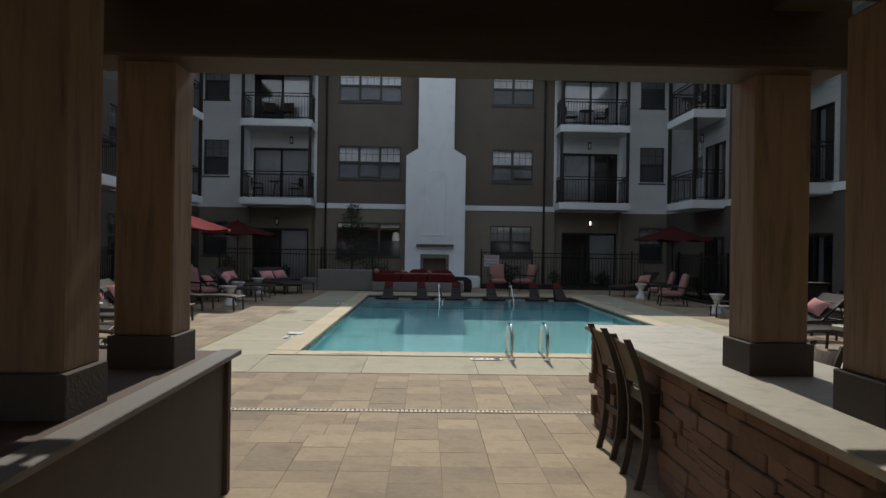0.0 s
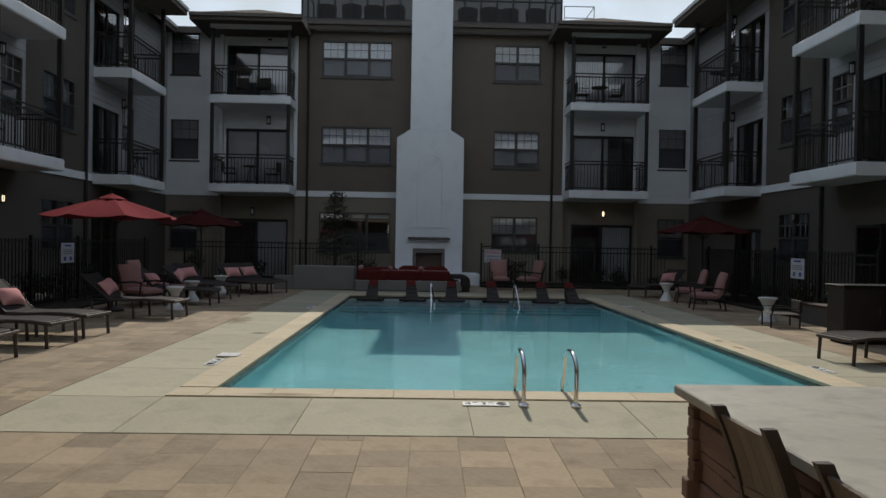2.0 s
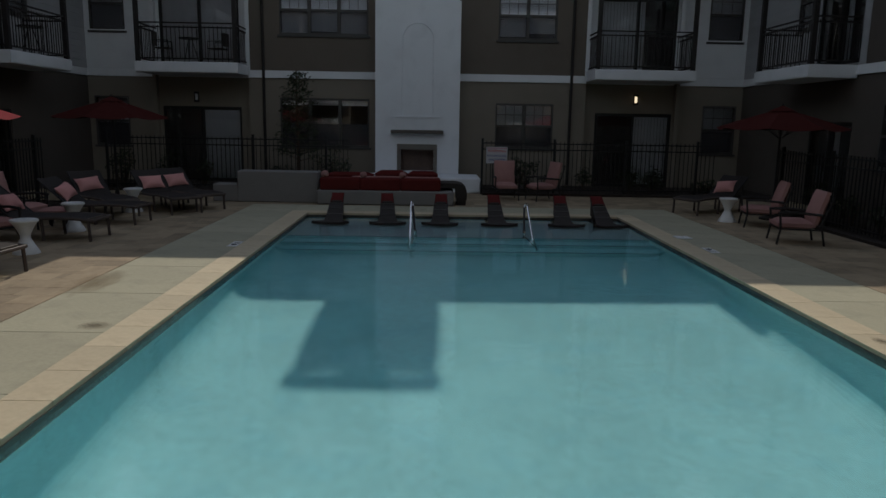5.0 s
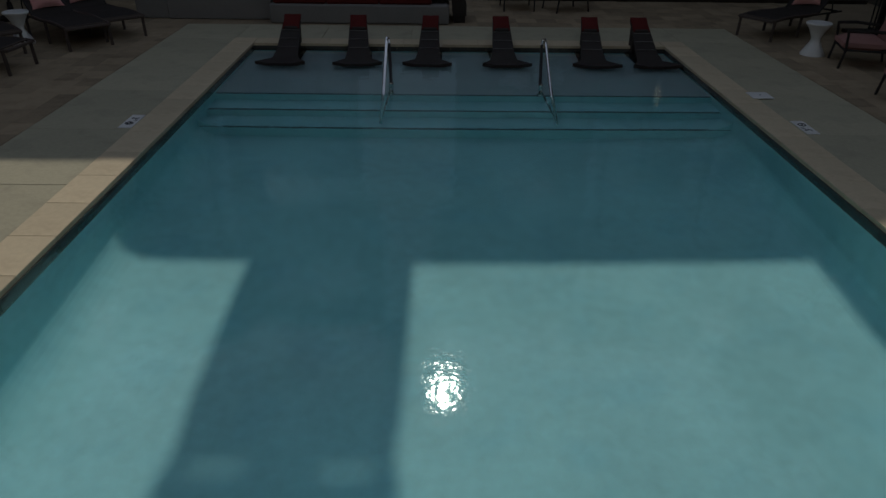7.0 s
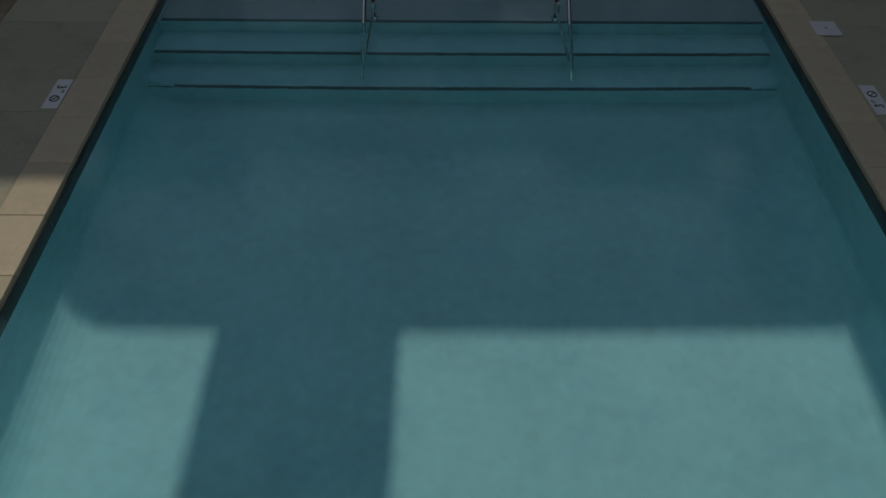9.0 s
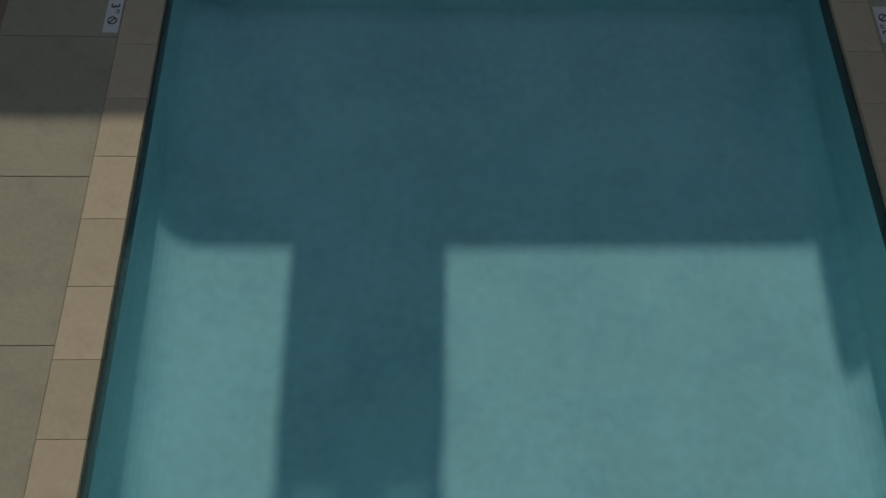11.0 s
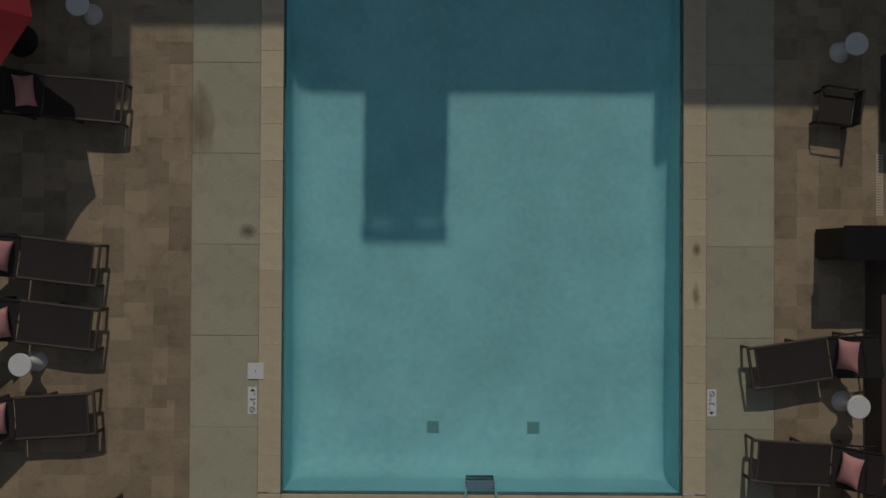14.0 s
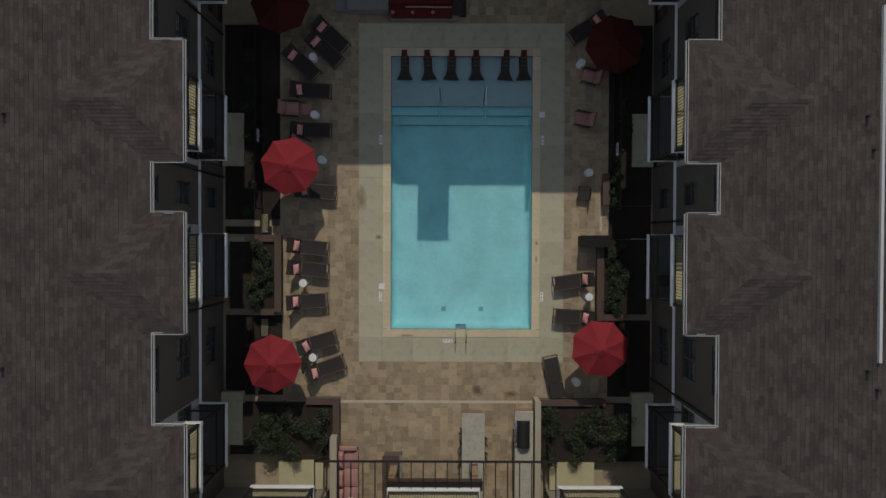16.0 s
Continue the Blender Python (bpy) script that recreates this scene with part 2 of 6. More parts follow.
def pool_water():
    """Clear tinted water: light bends through it to what lies below, and its rippled face mirrors the sky."""
    m = bpy.data.materials.new("pool_water")
    m.use_nodes = True
    n, l = m.node_tree.nodes, m.node_tree.links
    n.remove(n["Principled BSDF"])
    g, tc = n.new("ShaderNodeBsdfGlass"), n.new("ShaderNodeTexCoord")
    g.inputs[0].default_value = WATER
    g.inputs["Roughness"].default_value, g.inputs["IOR"].default_value = 0.03, 1.33
    bumps = []
    for scale, strength in ((2.2, 0.022), (9.0, 0.014), (26.0, 0.01)):
        noise_t, bp = n.new("ShaderNodeTexNoise"), n.new("ShaderNodeBump")
        noise_t.inputs["Scale"].default_value, noise_t.inputs["Detail"].default_value = scale, 2
        l.new(tc.outputs["Object"], noise_t.inputs["Vector"])
        bp.inputs["Strength"].default_value, bp.inputs["Distance"].default_value = strength, 0.12
        l.new(noise_t.outputs["Fac"], bp.inputs["Height"])
        if bumps:
            l.new(bumps[-1].outputs[0], bp.inputs["Normal"])
        bumps.append(bp)
    l.new(bumps[-1].outputs[0], g.inputs["Normal"])
    l.new(g.outputs[0], n["Material Output"].inputs[0])
    return m


def glowing(name, colour, strength):
    m = bpy.data.materials.new(name)
    m.use_nodes = True
    b = m.node_tree.nodes["Principled BSDF"]
    b.inputs["Base Color"].default_value = (*colour, 1)
    b.inputs["Emission Color"].default_value = (*colour, 1)
    b.inputs["Emission Strength"].default_value = strength
    return m


GLASS, WATERMAT = glass_pane(), pool_water()
LAMP = glowing("lit_lamp_glass", (1.0, 0.82, 0.55), 1.6)

# ---------------- mesh helpers ----------------


def box(bm, x0, x1, y0, y1, z0, z1, bevel=0.0, m=None):
    """A block between two corners, with worn edges if bevel is given."""
    vs = [bm.verts.new((x, y, z)) for x in (x0, x1) for y in (y0, y1) for z in (z0, z1)]
    fs = [bm.faces.new([vs[i] for i in q]) for q in ((0, 1, 3, 2), (4, 6, 7, 5), (0, 4, 5, 1), (2, 3, 7, 6), (0, 2, 6, 4), (1, 5, 7, 3))]
    if bevel:
        es = list({e for f in fs for e in f.edges})
        r = bmesh.ops.bevel(bm, geom=es, offset=bevel, segments=1, affect="EDGES")
        vs = list({v for f in r["faces"] for v in f.verts})
        vs = list({v for v0 in vs for e in v0.link_edges for v in e.verts})
    if m is not None:
        bmesh.ops.transform(bm, matrix=m, verts=vs)
    return bm


def tube(bm, points, r, sides=8, closed=False):
    """A round bar of radius r (or a radius for each point) along points."""
    pts = [Vector(p) for p in points]
    rs = r if isinstance(r, (list, tuple)) else [r] * len(pts)
    rings, up = [], None
    for i, p in enumerate(pts):
        d = (pts[min(i + 1, len(pts) - 1)] - pts[max(i - 1, 0)]).normalized()
        if up is None:
            up = d.orthogonal().normalized()
        up = (up - d * up.dot(d)).normalized()
        side = d.cross(up)
        rings.append([bm.verts.new(p + rs[i] * (math.cos(a) * up + math.sin(a) * side)) for a in (2 * math.pi * k / sides for k in range(sides))])
    for a, b in zip(rings, rings[1:]):
        for k in range(sides):
            bm.faces.new((a[k], a[(k + 1) % sides], b[(k + 1) % sides], b[k]))
    bm.faces.new(rings[0][::-1])
    bm.faces.new(rings[-1])
    return bm


def lathe(bm, profile, sides=20):
    """A turned body from (radius, height) pairs."""
    rings = [[bm.verts.new((r * math.cos(2 * math.pi * k / sides), r * math.sin(2 * math.pi * k / sides), z)) for k in range(sides)] for r, z in profile]
    for a, b in zip(rings, rings[1:]):
        for k in range(sides):
            bm.faces.new((a[k], a[(k + 1) % sides], b[(k + 1) % sides], b[k]))
    bm.faces.new(rings[0][::-1])
    bm.faces.new(rings[-1])
    return bm


def cushion(bm, x0, x1, y0, y1, z0, z1, m=None, n=6, puff=0.35):
    """A stuffed cushion: thick in the middle, thin and a little drawn in at the seams."""
    start = len(bm.verts)
    grid = {}
    for s in (0, 1):
        for i in range(n + 1):
            for j in range(n + 1):
                u, v = 2 * i / n - 1, 2 * j / n - 1
                full = ((1 - u ** 4) * (1 - v ** 4)) ** 0.5
                edge = 1 - 0.04 * (abs(u * v) < 0.3)
                half = (z1 - z0) / 2 * (1 - puff + puff * full) if full > 0 else (z1 - z0) / 2 * 0.35
                grid[s, i, j] = bm.verts.new(((x0 + x1) / 2 + u * edge * (x1 - x0) / 2, (y0 + y1) / 2 + v * edge * (y1 - y0) / 2, (z0 + z1) / 2 + (half if s else -half)))
    for i in range(n):
        for j in range(n):
            bm.faces.new((grid[1, i, j], grid[1, i + 1, j], grid[1, i + 1, j + 1], grid[1, i, j + 1]))
            bm.faces.new((grid[0, i, j], grid[0, i, j + 1], grid[0, i + 1, j + 1], grid[0, i + 1, j]))
    rim = [(i, 0) for i in range(n)] + [(n, j) for j in range(n)] + [(i, n) for i in range(n, 0, -1)] + [(0, j) for j in range(n, 0, -1)]
    for (a, b), (c, d) in zip(rim, rim[1:] + rim[:1]):
        bm.faces.new((grid[0, a, b], grid[0, c, d], grid[1, c, d], grid[1, a, b]))
    if m is not None:
        bm.verts.ensure_lookup_table()
        bmesh.ops.transform(bm, matrix=m, verts=bm.verts[start:])
    return bm


def mesh_of(name, bm, material, smooth=False):
    bmesh.ops.recalc_face_normals(bm, faces=bm.faces)
    me = bpy.data.meshes.new(name)
    bm.to_mesh(me)
    bm.free()
    me.materials.append(material)
    if smooth:
        me.shade_smooth()
        me.set_sharp_from_angle(angle=radians(40))
    return me


def part(name, bm, material, parent=None, label="", smooth=False, m=None, kind=""):
    """Links a bmesh, or a mesh already made, as one object under a thing or a part."""
    me = bm if isinstance(bm, bpy.types.Mesh) else mesh_of(name, bm, material, smooth)
    ob = new(name, me)
    if parent is not None:
        ob.parent = parent
    if m is not None:
        ob.matrix_basis = m
    return tagged(ob, label, kind=kind)


def thing(name, label, category, group="", m=None, kind=""):
    ob = tagged(new(name), label, category, group, kind)
    if m is not None:
        ob.matrix_basis = m
    return ob


def B(*args, **kw):
    return box(bmesh.new(), *args, **kw)


def writing(name, text, size, material, parent, m):
    cu = bpy.data.curves.new(name, "FONT")
    cu.body, cu.size, cu.align_x, cu.align_y, cu.extrude, cu.offset = text, size, "CENTER", "CENTER", 0.001, size * 0.012
    cu.materials.append(material)
    ob = new(name, cu)
    ob.parent, ob.matrix_basis = parent, m
    return ob

# ---------------- ground, deck and pool ----------------
PX, PY = 3.35, 12.96          # half the pool's width, and its length
WATER_Z = -0.07


def fall(y):
    """Height of the paving: level round the pool, falling gently to the drain across the patio."""
    for y0, y1, z0, z1 in ((-1.56, -0.4, -0.04, 0.0), (-3.48, -1.56, -0.075, -0.04)):
        if y0 <= y < y1:
            return z0 + (z1 - z0) * (y - y0) / (y1 - y0)
    return 0.0 if y >= -0.4 else -0.075


bm = bmesh.new()
xs, ys = (-600, -PX - 0.2, PX + 0.2, 600), (-600, -3.48, -1.56, -0.4, -0.2, PY + 0.2, 600)
for i in range(3):
    for j in range(6):
        if (i, j) != (1, 4):
            bm.faces.new([bm.verts.new((x, y, fall(y) - 0.009)) for x, y in ((xs[i], ys[j]), (xs[i + 1], ys[j]), (xs[i + 1], ys[j + 1]), (xs[i], ys[j + 1]))])
bmesh.ops.remove_doubles(bm, verts=bm.verts, dist=0.001)
part("ground", bm, JOINT, None, "sandy bedding ground under the courtyard paving", kind="structure")


def floor_z(y):
    """Height of the pool's bottom along its length: deep end, slope, two steps, shallow ledge."""
    if y > 10.60:
        return -0.28
    if y > 10.19:
        return -0.55
    if y > 9.77:
        return -0.80
    return -1.11 - 0.39 * min(1.0, max(0.0, (9.0 - y) / 7.4))


COVE = 0.36


def across(y):
    """The pool's cross-section at y: walls, rounded coves and floor."""
    r = COVE if y < 9.771 else 0.02
    z = floor_z(y) + (COVE - math.sqrt(COVE ** 2 - (COVE - y) ** 2) if y < COVE else 0)
    half = [(-PX, -0.2)] + [(-PX + r * (1 - math.cos(a)), z + r * (1 - math.sin(a))) for a in (k * math.pi / 16 for k in range(9))]
    return half + [(-x, h) for x, h in half[::-1]]


bm = bmesh.new()
cut = [COVE * (1 - math.cos(k * math.pi / 16)) for k in range(9)] + [1.6, 5.0, 9.0, 9.77, 9.7701, 10.19, 10.1901, 10.60, 10.6001, 12, PY]
rows = [[bm.verts.new((x, y, h)) for x, h in across(y)] for y in cut]
for a, b in zip(rows, rows[1:]):
    for k in range(len(a) - 1):
        bm.faces.new((a[k], a[k + 1], b[k + 1], b[k]))
bm.faces.new(rows[0])
bm.faces.new(rows[-1][::-1])
pool = part("pool_basin", bm, PLASTER, None, "pale blue plaster swimming pool basin with entry steps", kind="structure")
part("entry_ledge", B(-PX + 0.001, PX - 0.001, 10.6361, PY - 0.013, -0.3, floor_z(12) + 0.004), LEDGE, pool, "shallow entry ledge coloured pale grey for its thinner water")
bm = bmesh.new()
for k in range(44):
    y = k * PY / 44
    for x in (-PX, PX):
        box(bm, x - 0.012, x + 0.012, y + 0.0015, y + PY / 44 - 0.0015, -0.2, -0.03)
for k in range(23):
    x = -PX + k * 2 * PX / 23
    for y in (0, PY):
        box(bm, x + 0.0015, x + 2 * PX / 23 - 0.0015, y - 0.012, y + 0.012, -0.2, -0.03)
part("waterline_tile_band", bm, TILE, pool, "dark glazed waterline tiles", kind="stuff")
for y in (9.77, 10.19, 10.60):
    part("step_nosing", B(-PX + 0.02, PX - 0.02, y - 0.006, y + 0.035, floor_z(y + 0.02) - 0.012, floor_z(y + 0.02) + 0.005), NOSING, pool, "dark tile strip on a step edge")
for x in (-0.83, 1.0):
    bm = B(x - 0.11, x + 0.11, 0.75, 0.97, floor_z(0.8) - 0.005, floor_z(0.8) + 0.012, bevel=0.006)
    for k in range(5):
        box(bm, x - 0.08, x + 0.08, 0.775 + k * 0.037, 0.787 + k * 0.037, floor_z(0.8) + 0.012, floor_z(0.8) + 0.019)
    part("floor_drain", bm, mat("drain_grey", (0.25, 0.42, 0.42), 0.6), pool, "square grey main drain cover")
bm = bmesh.new()
bmesh.ops.create_grid(bm, x_segments=2, y_segments=2, size=1)
for v in bm.verts:
    v.co = Vector((v.co.x * PX, PY / 2 + v.co.y * PY / 2, WATER_Z))
bmesh.ops.recalc_face_normals(bm, faces=bm.faces)
if bm.faces[:][0].normal.z < 0:
    bmesh.ops.reverse_faces(bm, faces=bm.faces)
me = bpy.data.meshes.new("water")
bm.to_mesh(me)
bm.free()
me.materials.append(WATERMAT)
me.shade_smooth()
WATER_OB = part("water", me, None, None, "clear turquoise pool water with faint ripples", kind="structure")
WATER_OB.cycles.is_caustics_caster = True

coping = thing("pool_coping", "tan stone coping round the swimming pool", "coping", kind="structure")
LONG = mesh_of("coping_stone", B(-0.19, 0.19, -0.306, 0.306, -0.07, 0.012, bevel=0.004), COPING)
END = mesh_of("coping_end_stone", B(-0.3025, 0.3025, -0.19, 0.19, -0.07, 0.012, bevel=0.004), COPING)
CORNER = mesh_of("coping_corner_stone", B(-0.19, 0.19, -0.19, 0.19, -0.07, 0.012, bevel=0.004), COPING)
count = 21
for s in (-1, 1):
    for k in range(count):
        part("coping_stone", LONG, None, coping, m=Matrix.Translation((s * (PX + 0.19), 0.035 + 0.3085 + k * 0.6145, 0)) @ Matrix.Rotation(random.uniform(-0.002, 0.002), 4, "Z"))
    for k in range(11):
        part("coping_stone", END, None, coping, m=Matrix.Translation((-PX + 0.31 + k * 0.608, -0.19 if s < 0 else PY + 0.19, 0)))
    for y in (-0.19, PY + 0.19):
        part("coping_stone", CORNER, None, coping, m=Matrix.Translation((s * (PX + 0.19), y, 0)))

deck = thing("pool_deck", "broom-finished concrete deck slabs round the pool", "deck", kind="structure")
SLABS = {}


def slab(x0, x1, y0, y1, tilt=0.0):
    key = (round(x1 - x0, 3), round(y1 - y0, 3))
    if key not in SLABS:
        w, h = key
        SLABS[key] = mesh_of("deck_slab", B(-w / 2 + 0.003, w / 2 - 0.003, -h / 2 + 0.003, h / 2 - 0.003, -0.06, 0.0, bevel=0.004), CONCRETE)
    part("deck_slab", SLABS[key], None, deck, m=Matrix.Translation(((x0 + x1) / 2, (y0 + y1) / 2, -tilt / 2)) @ Matrix.Rotation(math.atan2(tilt, y1 - y0), 4, "X"))


DX0, DX1, DY0, DY1 = 3.735, 4.87, -1.56, 14.5
joints = [-0.41] + [1.11 + 1.525 * k for k in range(9)]
joints[-1] = 13.35
for s in (-1, 1):
    for a, b in zip(joints, joints[1:]):
        slab(min(s * DX0, s * DX1), max(s * DX0, s * DX1), a, b)
    slab(min(s * DX0, s * DX1), max(s * DX0, s * DX1), 13.35, DY1)
    slab(min(s * DX0, s * DX1), max(s * DX0, s * DX1), DY0, -0.41, 0.04)
seams = (-DX0, -2.3, -0.8, 0.71, 2.22, DX0)
for a, b in zip(seams, seams[1:]):
    slab(a, b, DY0, -0.395, 0.04)
    slab(a, b, 13.36, DY1)



def blotch(name, colour, scale, clear):
    """A stain that soaks into the surface: ragged, fading to nothing at its rim."""
    m = mat(name, colour, 0.9, var=0.2, big=4, fine=30, bump=0.0)
    n, l = m.node_tree.nodes, m.node_tree.links
    tc, noise_t, size, add, ramp = (n.new("ShaderNodeTexCoord"), n.new("ShaderNodeTexNoise"), n.new("ShaderNodeVectorMath"), n.new("ShaderNodeMath"), n.new("ShaderNodeMapRange"))
    size.operation, add.operation = "LENGTH", "SUBTRACT"
    noise_t.inputs["Scale"].default_value, noise_t.inputs["Detail"].default_value = scale, 6
    l.new(tc.outputs["Object"], noise_t.inputs["Vector"])
    l.new(tc.outputs["Object"], size.inputs[0])
    l.new(noise_t.outputs["Fac"], add.inputs[0])
    l.new(size.outputs["Value"], add.inputs[1])
    ramp.inputs[1].default_value, ramp.inputs[2].default_value, ramp.inputs[3].default_value, ramp.inputs[4].default_value = -0.35, 0.35, 1.0, clear
    l.new(add.outputs[0], ramp.inputs[0])
    t, x = n.new("ShaderNodeBsdfTransparent"), n.new("ShaderNodeMixShader")
    l.new(ramp.outputs[0], x.inputs[0])
    l.new(n["Principled BSDF"].outputs[0], x.inputs[1])
    l.new(t.outputs[0], x.inputs[2])
    l.new(x.outputs[0], n["Material Output"].inputs[0])
    return m


DAMP, RUST = blotch("dark_damp_stain", (0.17, 0.135, 0.085), 5.0, 0.42), blotch("rusty_stain", (0.28, 0.2, 0.11), 2.5, 0.55)
for x, y, z, rx, ry, mt, what in ((-3.93, 4.38, 0.002, 0.2, 0.17, DAMP, "dark damp stain"), (3.57, 4.11, 0.014, 0.1, 0.16, DAMP, "dark damp stain"), (3.56, 3.35, 0.014, 0.09, 0.3, RUST, "rusty stain"),
                                  (-4.75, 6.2, 0.002, 0.35, 0.9, RUST, "rusty stain"), (0.8, -2.95, fall(-2.95) + 0.002, 0.4, 0.35, DAMP, "dark damp stain"), (2.4, -3.1, fall(-3.1) + 0.002, 0.5, 0.25, DAMP, "dark damp stain"), (-2.6, -0.3, 0.0135, 0.5, 0.1, RUST, "rusty stain")):
    bm = bmesh.new()
    bm.faces.new([bm.verts.new((math.cos(k * math.pi / 12), math.sin(k * math.pi / 12), 0)) for k in range(24)])
    part("stain", bm, mt, deck, what + " soaked into the surface", m=Matrix.Translation((x, y, z)) @ Matrix.Diagonal((rx, ry, 1, 1)))

# Depth markers set into the deck, skimmer lids
MARK = mesh_of("tile", B(-0.225, 0.225, -0.075, 0.075, 0.0, 0.006, bevel=0.002), MARKER)
for x, y, turn, figures in ((-0.62, -0.56, 0, 2), (-3.83, 1.56, -90, 2), (3.83, 1.56, 90, 2), (-3.82, 9.0, -90, 1), (3.84, 8.98, 90, 1)):
    tile_m = thing("depth_marker", "white depth marker tile with black figures set in the deck", "depth marker", "depth markers", pose(x, y, 0.002 if abs(x) > 1 else -0.003, rz=turn))
    body = part("tile", MARK, None, tile_m)
    if figures == 2:
        writing("figure", "4", 0.12, INK, tile_m, pose(-0.17, 0, 0.007))
        writing("figure", "3", 0.12, INK, tile_m, pose(-0.02, 0, 0.007))
        writing("unit", "FT", 0.05, INK, tile_m, pose(-0.1, 0.03, 0.007))
        writing("unit", "IN", 0.05, INK, tile_m, pose(0.052, 0.03, 0.007))
        c = 0.15
    else:
        writing("figure", "3", 0.12, INK, tile_m, pose(-0.1, 0, 0.007))
        writing("unit", "FT", 0.05, INK, tile_m, pose(-0.03, 0.03, 0.007))
        c = 0.08
    bm = tube(bmesh.new(), [(c + 0.042 * math.cos(a), 0.042 * math.sin(a), 0.007) for a in (k * math.pi / 8 for k in range(17))], 0.006, 5)
    tube(bm, [(c - 0.03, 0.03, 0.007), (c + 0.03, -0.03, 0.007)], 0.006, 5)
    part("no_diving_sign", bm, INK, tile_m)
for x, y in ((-3.775, 2.05), (3.805, 10.2)):
    lid = thing("skimmer_lid", "square white plastic skimmer lid in the deck", "skimmer lid", "skimmer lids", pose(x, y, 0.012))
    part("lid", B(-0.135, 0.135, -0.135, 0.135, 0.0, 0.012, bevel=0.005), PLASTIC, lid)
    part("finger_hole", lathe(bmesh.new(), [(0.012, 0.011), (0.012, 0.014)], 8), INK, lid)

# Trench drain across the patio, and a short one by the east planter
for x0, x1, y, turn in ((-5.73, 3.55, -3.48, 0), (4.7, 5.75, -6.63, 90)):
    low = 0 if turn else -0.075
    drain = thing("trench_drain", "narrow cream slotted trench drain flush with the pavers", "drain", "trench drains", pose(0, y, low, rz=0) if not turn else Matrix.Rotation(radians(90), 4, "Z") @ Matrix.Translation((0, y, 0)))
    part("channel_edge", B(x0, x1, -0.055, -0.045, -0.03, 0.006), CREAM, drain)
    part("channel_edge", B(x0, x1, 0.045, 0.055, -0.03, 0.006), CREAM, drain)
    bm = bmesh.new()
    for k in range(int((x1 - x0) / 0.045)):
        box(bm, x0 + k * 0.045, x0 + k * 0.045 + 0.029, -0.045, 0.045, -0.02, 0.003)
    part("grate", bm, CREAM, drain, kind="stuff")

# ---------------- building kit ----------------
C = -1.12                      # the court's axis
F2, F3, EAVE = 3.48, 6.70, 9.55


def wall_sheet(bm, u0, u1, z0, z1, holes, depth=0.25):
    """An upright wall in the plane y = 0 that faces -y, with openings (u0, u1, z0, z1) cut through its depth."""
    us = sorted({u0, u1, *[h[i] for h in holes for i in (0, 1) if u0 < h[i] < u1]})
    zs = sorted({z0, z1, *[h[i] for h in holes for i in (2, 3) if z0 < h[i] < z1]})
    cells = {(i, j): not any(h[0] < (us[i] + us[i + 1]) / 2 < h[1] and h[2] < (zs[j] + zs[j + 1]) / 2 < h[3] for h in holes) for i in range(len(us) - 1) for j in range(len(zs) - 1)}
    for (i, j), solid in cells.items():
        if not solid:
            continue
        a, b, c, d = us[i], us[i + 1], zs[j], zs[j + 1]
        bm.faces.new([bm.verts.new(p) for p in ((a, 0, c), (b, 0, c), (b, 0, d), (a, 0, d))])
        bm.faces.new([bm.verts.new(p) for p in ((a, depth, c), (a, depth, d), (b, depth, d), (b, depth, c))])
        for di, dj, q in ((-1, 0, ((a, c), (a, d))), (1, 0, ((b, d), (b, c))), (0, -1, ((b, c), (a, c))), (0, 1, ((a, d), (b, d)))):
            if not cells.get((i + di, j + dj)):
                (pu, pz), (ru, rz) = q
                bm.faces.new([bm.verts.new(p) for p in ((pu, 0, pz), (ru, 0, rz), (ru, depth, rz), (pu, depth, pz))])
    return bm


def lap_boards(bm, u0, u1, z0, z1, holes, pitch=0.19):
    """Overlapping horizontal boards in front of the plane y = 0."""
    z = z0
    while z < z1 - 0.02:
        top = min(z + pitch, z1)
        spans, at = [], u0
        for h in sorted(h for h in holes if h[2] - 0.05 < (z + top) / 2 < h[3] + 0.05):
            if h[0] - 0.07 > at:
                spans.append((at, h[0] - 0.07))
            at = max(at, h[1] + 0.07)
        if at < u1:
            spans.append((at, u1))
        for a, b in spans:
            p = [bm.verts.new(q) for q in ((a, -0.019, z), (b, -0.019, z), (b, -0.006, top), (a, -0.006, top), (a, -0.002, z), (b, -0.002, z))]
            bm.faces.new((p[0], p[1], p[2], p[3]))
            bm.faces.new((p[0], p[4], p[5], p[1]))
        z = top
    return bm


WINDOWS = {}


